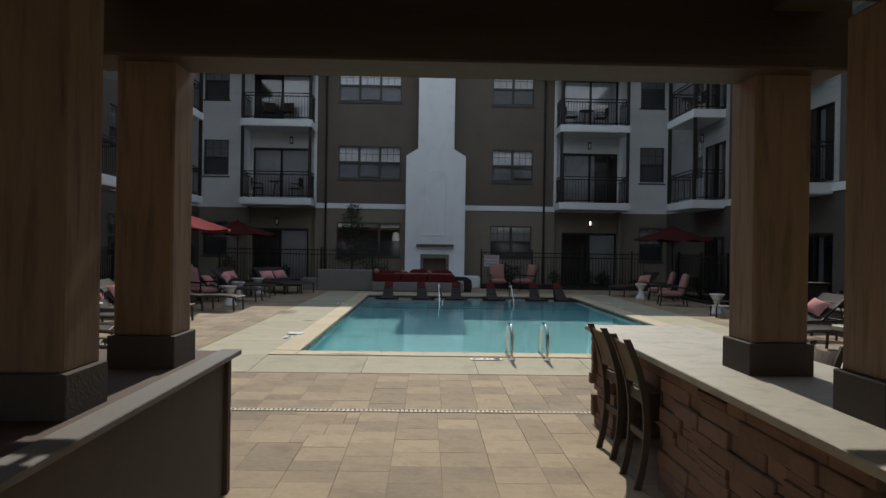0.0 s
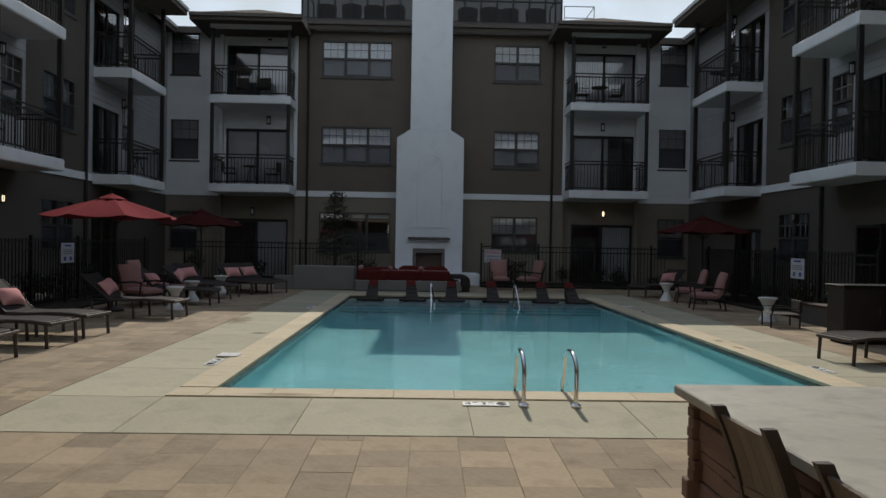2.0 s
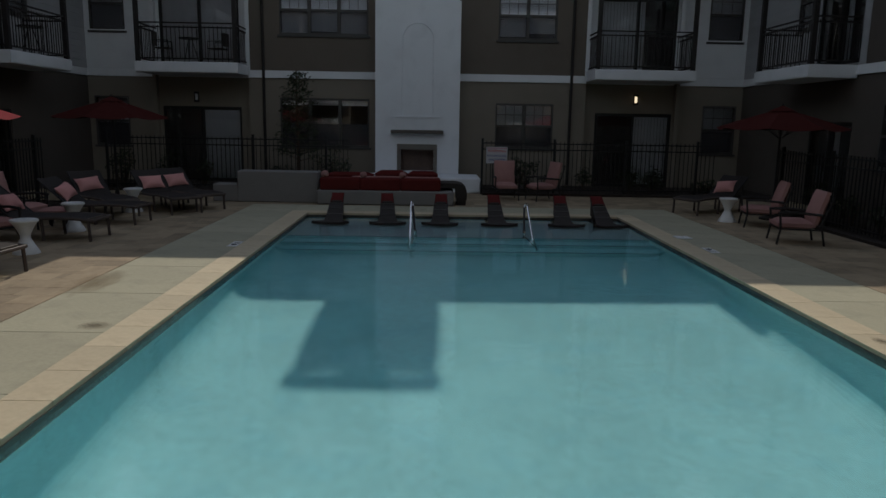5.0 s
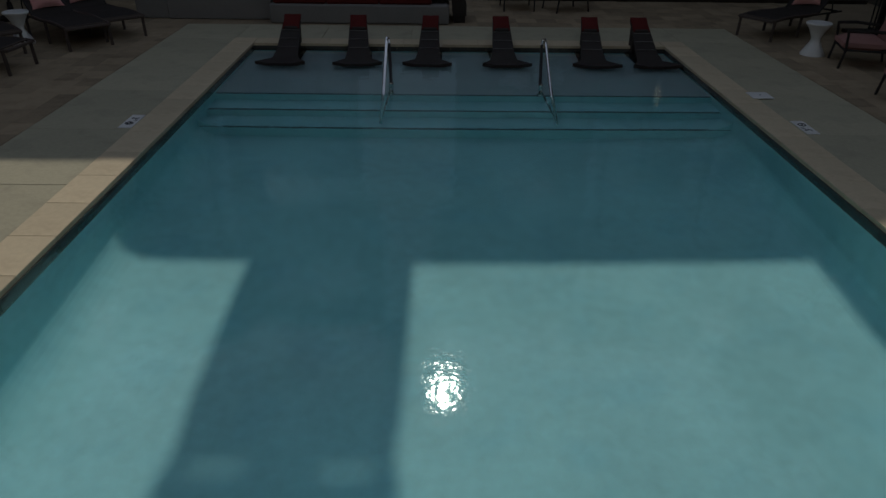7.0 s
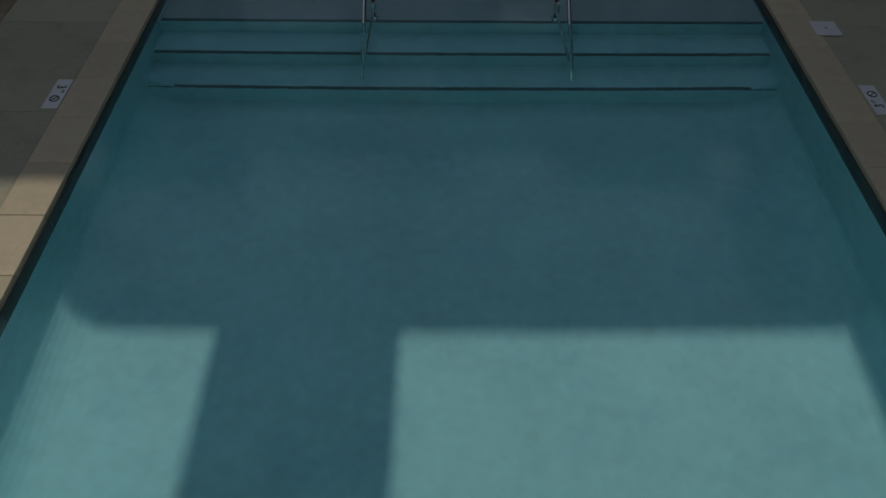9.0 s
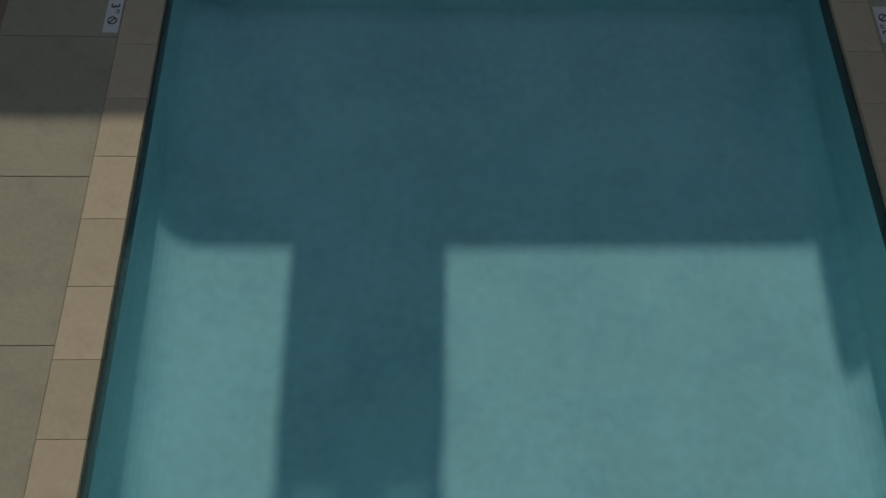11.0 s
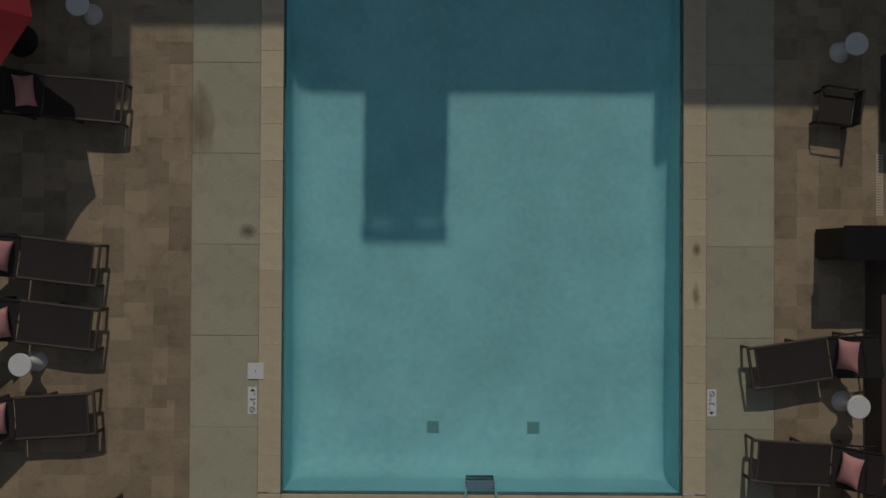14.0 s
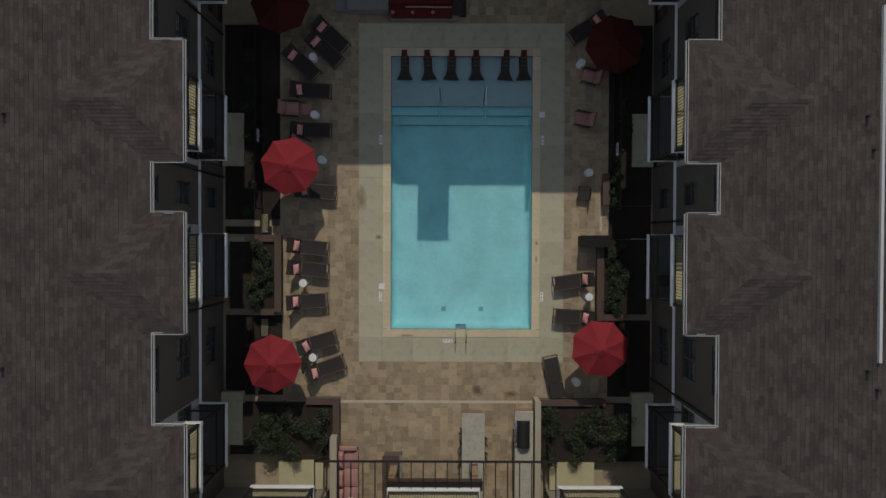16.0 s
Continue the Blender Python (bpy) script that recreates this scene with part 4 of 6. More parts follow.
part("surround", bm, SURROUND, fp, "tan stone firebox surround")
bm = B(-0.495, 0.495, 0.34, 0.37, 0.5, 1.135)
box(bm, -0.495, -0.47, 0.03, 0.34, 0.5, 1.135)
box(bm, 0.47, 0.495, 0.03, 0.34, 0.5, 1.135)
part("firebox", bm, FIREBRICK, fp, "sooty brick firebox")
part("hearth", B(-1.75, 1.83, -1.55, 0.0, 0.0, 0.43, bevel=0.035), CHIMNEY, fp, "raised white hearth")

# ---------------- side wings ----------------
BAYS = (3.15, 9.03, 15.75, -4.15)


def wing(side):
    sgn = -1 if side == "e" else 1

    def U(y):
        return sgn * y
    root = thing("apartment_building", "three-storey brown and white apartment wing beside the pool court", "building", "court buildings", facing(C + (10.2 if side == "e" else -10.2), 0, side))
    white = [(1.5, 4.9), (7.4, 10.75), (14.1, 21.5), (-5.8, -2.5)]
    brown = [(4.9, 7.4), (10.75, 14.1), (-2.5, 1.5), (-14.0, -5.8)]
    for y0, y1 in white + brown:
        pale = (y0, y1) in white
        a, b = sorted((U(y0), U(y1)))
        doors, ws = [], []
        if pale:
            yc = min(BAYS, key=lambda q: abs(q - (y0 + y1) / 2))
            doors = [(U(yc - 0.45), z) for z in (0.02, F2, F3)]
            ws = [(U(yc + 1.15), z, 0.9, 1.45) for z in (4.5, 7.75)]
        elif y1 - y0 > 2.5:
            ws = [(U((y0 + y1) / 2), z, 1.7, 1.45) for z in (1.1, 4.5, 7.75)]
        elif y1 - y0 > 1.5:
            ws = [(U((y0 + y1) / 2), z, 0.95, 1.45) for z in (1.1, 4.5, 7.75)]
        hs = [(u - 0.93, u + 0.93, z, z + 2.1) for u, z in doors] + [(u - w / 2, u + w / 2, z, z + h) for u, z, w, h in ws]
        # wing walls take darker copies of siding and stucco to look shaded
        part("wall", wall_sheet(bmesh.new(), a, b, 3.2, EAVE, hs), SHADESIDE if pale else UMBER_SHADED, root)
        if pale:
            part("siding", lap_boards(bmesh.new(), a, b, 3.45, EAVE - 0.1, hs), SHADESIDE, root, "white lap siding", kind="stuff")
        part("wall", wall_sheet(bmesh.new(), a, b, 0, 3.2, hs), UMBER_SHADED, root, "umber stucco ground-floor wall, coloured darker for shade")
        bm = B(a, b, -0.05, 0.0, 3.2, 3.3)
        box(bm, a, b, -0.03, 0.0, 3.3, 3.42)
        part("belt_course", bm, WHITE, root)
        for u, z in doors:
            sliding_door(root, T((u, 0.03, z)), 1.86, 2.1)
        for u, z, w, h in ws:
            window(root, T((u, 0.03, z)), w, h, 2 if w > 1.5 else 1, 0.5 if z > 3 else 0.2)
        if not pale:
            part("downpipe", tube(bmesh.new(), [(b - 0.2, -0.06, 0.1), (b - 0.2, -0.06, EAVE - 0.1)], 0.045, 8), BRONZE, root)
    part("interior", wall_sheet(bmesh.new(), min(U(-14), U(20.7)), max(U(-14), U(20.7)), 0, 9.4, []), ROOM, root, m=T((0, 1.5, 0)))
    for yc in BAYS:
        for z in (F2, F3):
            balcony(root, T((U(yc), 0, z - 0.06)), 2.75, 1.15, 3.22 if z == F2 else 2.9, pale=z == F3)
            wall_lamp(root, T((U(yc + 0.65), -0.03, z + 2.45)))
        bu = U(yc)
        z, zt = EAVE, EAVE + 0.5
        bm = bmesh.new()
        slope(bm, [(bu - 2.05, -1.6, z), (bu + 2.05, -1.6, z), (bu, 0.45, zt)])
        slope(bm, [(bu - 2.05, -1.6, z), (bu, 0.45, zt), (bu, 2.4, zt + 0.01), (bu - 2.05, 2.4, z)])
        slope(bm, [(bu + 2.05, -1.6, z), (bu + 2.05, 2.4, z), (bu, 2.4, zt + 0.01), (bu, 0.45, zt)])
        part("bay_roof", bm, SHINGLE, root, "brown shingle hipped bay roof")
        bm = shingle_rows(bmesh.new(), (bu - 2.05, -1.6, z), (bu + 2.05, -1.6, z), (bu + 0.02, 0.44, zt), (bu - 0.02, 0.44, zt), int(yc * 10) + 900)
        shingle_rows(bm, (bu - 2.05, 2.4, z), (bu - 2.05, -1.6, z), (bu, 0.45, zt), (bu, 2.4, zt + 0.01), int(yc * 10) + 901)
        shingle_rows(bm, (bu + 2.05, -1.6, z), (bu + 2.05, 2.4, z), (bu, 2.4, zt + 0.01), (bu, 0.45, zt), int(yc * 10) + 902)
        part("shingles", bm, SHINGLE, root, "overlapping brown asphalt shingles", kind="stuff")
        part("soffit", B(bu - 2.03, bu + 2.03, -1.56, 0.0, z - 0.2, z - 0.125), STUCCO, root)
        part("fascia", B(bu - 2.05, bu + 2.05, -1.63, -1.59, z - 0.25, z - 0.01), STUCCO, root)
        for e in (bu - 2.05, bu + 2.05):
            part("fascia", B(e - 0.02, e + 0.02, -1.59, -0.45, z - 0.25, z - 0.01), STUCCO, root)
        gutter(root, (bu - 2.07, -1.62), (bu + 2.07, -1.62), z + 0.005, 0.075)
        gutter(root, (bu - 2.05, -0.5), (bu - 2.05, -1.62), z + 0.005, 0.065)
        gutter(root, (bu + 2.05, -1.62), (bu + 2.05, -0.5), z + 0.005, 0.065)
    wall_lamp(root, T((U(9.83 if side == "w" else 12.39), -0.005, 2.42)) @ Matrix.Scale(0.74, 4), lit=side == "w")
    a, b = sorted((U(-16), U(24)))
    part("main_roof", slope(bmesh.new(), [(a, -0.48, EAVE), (b, -0.48, EAVE), (b, 5.0, EAVE + 0.95), (a, 5.0, EAVE + 0.95)]), SHINGLE, root, "brown asphalt shingle roof")
    part("shingles", shingle_rows(bmesh.new(), (a, -0.48, EAVE), (b, -0.48, EAVE), (b, 5.0, EAVE + 0.95), (a, 5.0, EAVE + 0.95), 77), SHINGLE, root, "overlapping brown asphalt shingles", kind="stuff")
    part("far_roof", slope(bmesh.new(), [(a, 5.0, EAVE + 0.95), (b, 5.0, EAVE + 0.95), (b, 16.0, EAVE - 1.5), (a, 16.0, EAVE - 1.5)]), SHINGLE, root)
    part("far_wall", B(a, b, 15.0, 15.3, 0, EAVE - 1.5), TAUPE, root)
    part("fascia", B(a, b, -0.5, -0.46, EAVE - 0.25, EAVE - 0.01), STUCCO, root)
    edges = [-16.0] + [v for yc in sorted(BAYS) for v in (yc - 2.05, yc + 2.05)] + [24.0]
    for y0, y1 in zip(edges[::2], edges[1::2]):
        p, q = sorted((U(y0), U(y1)))
        gutter(root, (p, -0.5), (q, -0.5), EAVE + 0.005, 0.075)
    if side == "e":
        part("parapet", B(U(12.0), U(0.3), 4.4, 4.5, EAVE + 0.7, EAVE + 0.98), RUNDOWN, root, "white metal roof edge")
    for y, d in ((7.3, 4.2), (8.4, 4.0), (0.0, 4.1), (13.5, 4.3), (-0.6, 4.4)):
        part("vent_pipe", lathe(bmesh.new(), [(0.05, -0.2), (0.05, 0.2), (0.06, 0.2), (0.06, 0.24)], 10), BRONZE, root, m=T((U(y), d, EAVE + 0.17 * (d + 0.48))))
    return root


wing("w")
wing("e")

# ---------------- south building over the covered patio ----------------
south = thing("apartment_building", "three-storey apartment building above the covered patio", "building", "court buildings", facing(C, -7.6, "s"))
sw = [(u, z, 1.8, 1.4) for u in (-3.3, 3.0) for z in (4.5, 7.75)]
hs = [(u - w / 2, u + w / 2, z, z + h) for u, z, w, h in sw] + [(-1.0, 1.0, F2, F2 + 2.1)]
part("wall", wall_sheet(bmesh.new(), -5.15, 5.15, 3.3, 9.9, hs), STUCCO, south)
for u, z, w, h in sw:
    window(south, T((u, 0.03, z)), w, h, 2, 0.5)
sliding_door(south, T((0, 0.03, F2)), 2.0, 2.1)
for s in (-1, 1):
    a, b = sorted((s * 5.15, s * 10.2))
    dh = [(s * 6.7 - 1.0, s * 6.7 + 1.0, z, z + 2.1) for z in (0.02, F2, F3)]
    part("wall", wall_sheet(bmesh.new(), a, b, 3.3, 9.6, dh), SIDING, south)
    part("wall", wall_sheet(bmesh.new(), a, b, 0, 3.3, dh), TAUPE, south)
    for z in (0.02, F2, F3):
        sliding_door(south, T((s * 6.7, 0.03, z)), 2.0, 2.1)
    for z in (F2, F3):
        balcony(south, T((s * 6.65, 0, z - 0.1)), 2.75, 1.2, 3.22 if z == F2 else 2.9, pale=True)
    part("patio_side_wall", B(s * 5.3 - 0.15, s * 5.3 + 0.15, 0.25, 6.2, 0, 3.1), BEIGE, south)
balcony(south, T((0.13, 0, F2 - 0.1)), 4.0, 1.1, 3.2, post=False, pale=True)
# unseen patio walls and ceiling, added pale to bounce light onto the posts
for a, c in ((-5.4, -3.4), (3.4, 5.4)):
    part("patio_back_wall", B(a, c, 6.0, 6.25, 0, 3.1), BEIGE, south)
part("patio_soffit", B(-5.3, 5.3, -0.02, 6.1, 3.08, 3.3), BEIGE, south, "unseen patio ceiling, pale to bounce light")
part("roof", slope(bmesh.new(), [(-12, -0.3, 9.65), (12, -0.3, 9.65), (12, 8, 11.5), (-12, 8, 11.5)]), SHINGLE, south)
part("roof", slope(bmesh.new(), [(-12, 8, 11.5), (12, 8, 11.5), (12, 15, 9.6), (-12, 15, 9.6)]), SHINGLE, south)
part("far_wall", B(-12, 12, 14.0, 14.3, 3.1, 9.6), TAUPE, south)
part("interior", wall_sheet(bmesh.new(), -10, 10, 3.3, 9.5, []), ROOM, south, m=T((0, 1.5, 0)))

# ---------------- pergola, posts and beams ----------------
pergola = thing("steel_pergola", "dark bronze steel pergola of slim rafters over the patio", "pergola", "", pose(C, -7.6, 0))
part("header", B(-5.3, 5.22, 2.24, 2.32, 3.16, 3.26), BRONZE, pergola)
part("cross_bar", B(-2.1, 2.0, 1.35, 1.42, 3.17, 3.25), BRONZE, pergola)
RAFTER = mesh_of("rafter", B(-0.022, 0.022, 0.02, 2.24, 3.18, 3.25), BRONZE)
for k in range(21):
    part("rafter", RAFTER, None, pergola, m=T((-5.27 + k * 0.522, 0, 0)))
for x in (-5.27, 5.19):
    part("post", B(x - 0.04, x + 0.04, 2.24, 2.32, -0.1, 3.16), BRONZE, pergola)

frame_t = thing("timber_post_frame", "heavy cedar posts and dark beams standing on the bar counters", "post frame", "", pose(0, 0, 0))
POST = mesh_of("post", B(-0.165, 0.165, -0.165, 0.165, 1.03, 2.645, bevel=0.012), CEDAR)
BASE = mesh_of("post_base", B(-0.19, 0.19, -0.19, 0.19, 0.845, 1.035, bevel=0.005), UMBER_SHADED)
for x in (-3.11, 0.575):
    for y in (-6.35, -7.57):
        part("post", POST, None, frame_t, "stained cedar post", m=T((x, y, 0)))
        part("post_base", BASE, None, frame_t, "grey-brown clad post base", m=T((x, y, 0)))
for y, z in ((-6.42, 2.6), (-7.62, 2.7)):
    part("beam", B(-3.46, 0.89, y - 0.24, y + 0.17, z, 3.08, bevel=0.012), DARKWOOD, frame_t, "dark stained timber beam")
for x in (-3.11, 0.575):
    part("side_beam", B(x - 0.15, x + 0.15, -7.45, -6.66, 2.92, 3.08, bevel=0.012), DARKWOOD, frame_t)

# ---------------- bar counters and grill ----------------
bar = thing("bar_counter", "stacked-stone bar counter with a pale concrete top", "bar counter", "", pose(0.04, 0.05, 0))
for y0, y1, x0, z0 in ((-9.6, -5.8, 0.16, -0.1), (-4.5, -3.98, 0.16, -0.1), (-5.8, -4.5, 0.56, -0.1), (-5.8, -4.5, 0.16, 0.6)):
    part("core", B(x0, 0.92 if x0 < 0.5 or z0 > 0 else 0.6, y0, y1, z0, 0.798 if x0 < 0.5 else 0.6), FIREBRICK, bar)
part("worktop", B(0.0, 1.06, -9.7, -3.86, 0.8, 0.848, bevel=0.006), COUNTER, bar, "pale grey concrete worktop")
WIDTHS = (0.2, 0.3, 0.4, 0.52)
STONES = [mesh_of("stone", B(-w / 2, w / 2, -0.045, 0.03, 0.001, 0.099, bevel=0.006), LEDGER) for w in WIDTHS]


def stone_face(p, turn, length, rows=range(-1, 8)):
    """Courses of rough stones along a face that starts at p and runs along its local x."""
    base = T(p) @ Matrix.Rotation(turn, 4, "Z")
    for r in rows:
        u = 0.0
        while u < length - 0.1:
            k = random.randrange(4)
            while WIDTHS[k] > length - u + 0.05 and k:
                k -= 1
            w = WIDTHS[k]
            thin = random.random() < 0.3
            for lift in (0.0, 0.05) if thin else (0.0,):
                part("stone", STONES[k], None, bar, m=base @ T((u + w / 2, random.uniform(-0.018, 0.012), r * 0.1 + lift)) @ Matrix.Rotation(random.uniform(-0.03, 0.03), 4, "Z") @ Matrix.Diagonal((1, 1, 0.5 if thin else 1, 1)))
            u += w + 0.002


stone_face((0.14, -3.94, 0), radians(-90), 0.56)
stone_face((0.14, -4.5, 0), radians(-90), 1.3, (6, 7))
stone_face((0.14, -5.8, 0), radians(-90), 2.3)
stone_face((0.96, -3.95, 0), radians(180), 0.86)

left = thing("serving_counter", "dark clad serving counter with a grey edged top", "bar counter", "", pose(-0.07, 0.1, 0))
part("body", B(-3.55, -2.74, -9.6, -5.98, -0.1, 0.824), CLAD, left)
part("corner_trim", B(-2.76, -2.71, -6.02, -5.95, -0.1, 0.824), BROWNCAP, left)
part("worktop", B(-3.6, -2.80, -9.7, -5.9, 0.824, 0.85, bevel=0.006), BROWNCAP, left, "dark brown worktop")
part("edge_strip", B(-2.80, -2.66, -9.7, -5.88, 0.824, 0.858, bevel=0.005), GREY, left, "grey edge strip")

grill_c = thing("grill_counter", "narrow pale grill counter against the patio wall", "grill counter", "", pose(0, 0, 0))
part("body", B(2.58, 3.3, -9.4, -3.78, -0.1, 0.82), LEDGER, grill_c)
part("worktop", B(2.5, 3.36, -9.5, -3.7, 0.82, 0.87, bevel=0.01), COUNTER, grill_c)
grill = thing("gas_grill", "built-in gas grill with a dark rounded lid", "grill", "", pose(2.9, -4.75, 0.87))
bm = bmesh.new()
prof = [(0.3 * math.cos(a), 0.3 * math.sin(a)) for a in (k * math.pi / 10 for k in range(11))]
rings = [[bm.verts.new((x, y, z)) for x, z in prof] for y in (-0.62, -0.6, 0.6, 0.62)]
for a, b in zip(rings, rings[1:]):
    for k in range(10):
        bm.faces.new((a[k], a[k + 1], b[k + 1], b[k]))
bm.faces.new(rings[0])
bm.faces.new(rings[-1][::-1])
part("lid", bm, BRONZE, grill, smooth=True)
part("control_panel", B(-0.42, -0.3, -0.62, 0.62, -0.12, 0.06, bevel=0.01), CHROME, grill)
part("lid_handle", tube(bmesh.new(), [(-0.33, -0.45, 0.16), (-0.36, -0.45, 0.16), (-0.36, 0.45, 0.16), (-0.33, 0.45, 0.16)], 0.015, 8), CHROME, grill)
for k in range(4):
    part("knob", lathe(bmesh.new(), [(0.025, 0), (0.025, 0.03), (0.018, 0.04)], 10), BLACK, grill, m=pose(-0.42, -0.45 + k * 0.3, -0.03, ry=-90))


def bar_stool():
    """A tall stool: slatted timber back with a dipped top edge between swept dark legs, seat tucked under the bar. It faces +x."""
    st = thing("bar_stool", "dark bar stool with a weathered slatted wooden back at the bar", "bar stool", "bar stools")

    def bow(z):
        return -0.145 * ((z - 0.42) / 0.6) ** 2 if z > 0.42 else -0.06 * ((0.42 - z) / 0.42) ** 2

    def strip(y0, y1, z0, z1, off, thick, dip=0.0):
        bm = bmesh.new()
        vs = []
        for k in range(6):
            z = z0 + (z1 - z0) * k / 5
            row = []
            for y in (y0, (y0 + y1) / 2, y1):
                zz = z - (dip * (1 - (y / 0.15) ** 2) if k == 5 else 0)
                x = bow(zz) + off + 0.02 * (1 - (y / 0.15) ** 2)
                row.append((x, y, zz))
            vs.append([bm.verts.new(p) for p in row] + [bm.verts.new((p[0] + thick, p[1], p[2])) for p in row[::-1]])
        for a, c in zip(vs, vs[1:]):
            for q in range(6):
                bm.faces.new((a[q], a[(q + 1) % 6], c[(q + 1) % 6], c[q]))
        bm.faces.new(vs[0])
        bm.faces.new(vs[-1][::-1])
        return bm

    for y in (-0.17, 0.17):
        bm = bmesh.new()
        rings = [[bm.verts.new((bow(z) + dx, y + dy, z)) for dx, dy in ((-0.022, -0.013), (0.026, -0.013), (0.026, 0.013), (-0.022, 0.013))] for z in [1.03 * k / 12 for k in range(13)]]
        for a, c in zip(rings, rings[1:]):
            for q in range(4):
                bm.faces.new((a[q], a[(q + 1) % 4], c[(q + 1) % 4], c[q]))
        bm.faces.new(rings[0])
        bm.faces.new(rings[-1][::-1])
        part("back_leg", bm, LEGS, st)
        part("front_leg", B(0.33, 0.37, y - 0.014, y + 0.014, 0, 0.66), LEGS, st)
        part("side_rail", B(0.02, 0.34, y - 0.01, y + 0.01, 0.3, 0.34), LEGS, st)
    for k in range(5):
        y = -0.152 + k * 0.0608
        part("back_slat", strip(y + 0.001, y + 0.0598, 0.735, 1.0, -0.012, 0.018, 0.02), GREYWOOD, st)
        # seat slats coloured dark for the shade of the knee space
        part("seat_slat", B(0.0, 0.36, y + 0.002, y + 0.058, 0.655, 0.675, bevel=0.004), LEGS, st)
    part("lower_rail", strip(-0.157, 0.157, 0.70, 0.735, -0.012, 0.02), GREYWOOD, st)
    part("seat_rail", B(-0.015, 0.012, -0.157, 0.157, 0.575, 0.655, bevel=0.004), LEGS, st)
    part("back_rung", B(-0.012, 0.01, -0.157, 0.157, 0.325, 0.375, bevel=0.004), LEGS, st)
    part("foot_rest", B(0.34, 0.36, -0.157, 0.157, 0.25, 0.29), LEGS, st)
    return st


GREYWOOD = mat("weathered_slats", (0.19, 0.155, 0.12), 0.8, var=0.2, big=4, fine=30, bump=0.3, rand=0.1, stretch=(5, 5, 1))
stool = bar_stool()
stool.matrix_basis = pose(0.035, -4.9, -0.075, rz=4)
copy_thing(stool, pose(0.03, -5.6, -0.075, rz=1))
copy_thing(stool, pose(1.09, -5.14, -0.075, rz=178))
copy_thing(stool, pose(1.1, -5.85, -0.075, rz=184))

# ---------------- pool fittings ----------------
ladder = thing("pool_ladder", "polished steel pool ladder with two hooped rails", "pool ladder", "", pose(0, 0, 0))
for x in (-0.265, 0.235):
    pts = [(x, -0.62, 0.0), (x, -0.615, 0.33)] + [(x, -0.33 - 0.285 * math.cos(a), 0.33 + 0.15 * math.sin(a)) for a in (k * math.pi / 9 for k in range(1, 9))] + [(x, -0.03, 0.26), (x, 0.1, -0.02), (x, 0.12, -0.6)]
    part("rail", tube(bmesh.new(), pts, 0.022, 10), CHROME, ladder, smooth=True)
    part("escutcheon", lathe(bmesh.new(), [(0.05, 0.0), (0.05, 0.012), (0.028, 0.03)], 14), CHROME, ladder, smooth=True, m=T((x, -0.62, 0)))
for z in (-0.16, -0.38, -0.58):
    part("tread", B(-0.26, 0.23, 0.06, 0.2, z - 0.012, z + 0.012, bevel=0.005), CHROME, ladder)
for x in (-1.07, 1.15):
    hr = thing("pool_handrail", "polished steel stair handrail rising from the pool steps", "handrail", "pool handrails", pose(x, 0, 0))
    d = 0.09 if x < 0 else -0.12
    part("rail", tube(bmesh.new(), [(0, 9.85, -0.7), (0, 10.3, -0.15), (0, 11.25, 0.4), (0, 11.36, 0.45), (d * 0.15, 11.43, 0.43), (d * 0.3, 11.4, 0.36)], 0.022, 8), CHROME, hr, smooth=True)
    # lower rail of the steel handrail made dark: shade put into its colour
    part("post", tube(bmesh.new(), [(d * 0.3, 11.4, 0.36), (d * 0.8, 10.9, 0.08), (d, 10.68, -0.04), (d, 10.62, -0.28)], 0.021, 8), BRONZE, hr, "lower rail coloured dark to stand for its shade", smooth=True)
    part("strut", tube(bmesh.new(), [(d, 10.66, -0.06), (0, 9.93, -0.6)], 0.016, 8), CHROME, hr, smooth=True)
    part("collar", lathe(bmesh.new(), [(0.05, 0), (0.05, 0.05), (0.03, 0.08)], 12), CHROME, hr, m=T((d, 10.65, -0.28)))
    part("clamp", lathe(bmesh.new(), [(0.03, 0), (0.034, 0.02), (0.034, 0.1), (0.03, 0.12)], 10), CHROME, hr, m=T((d, 10.66, -0.1)))


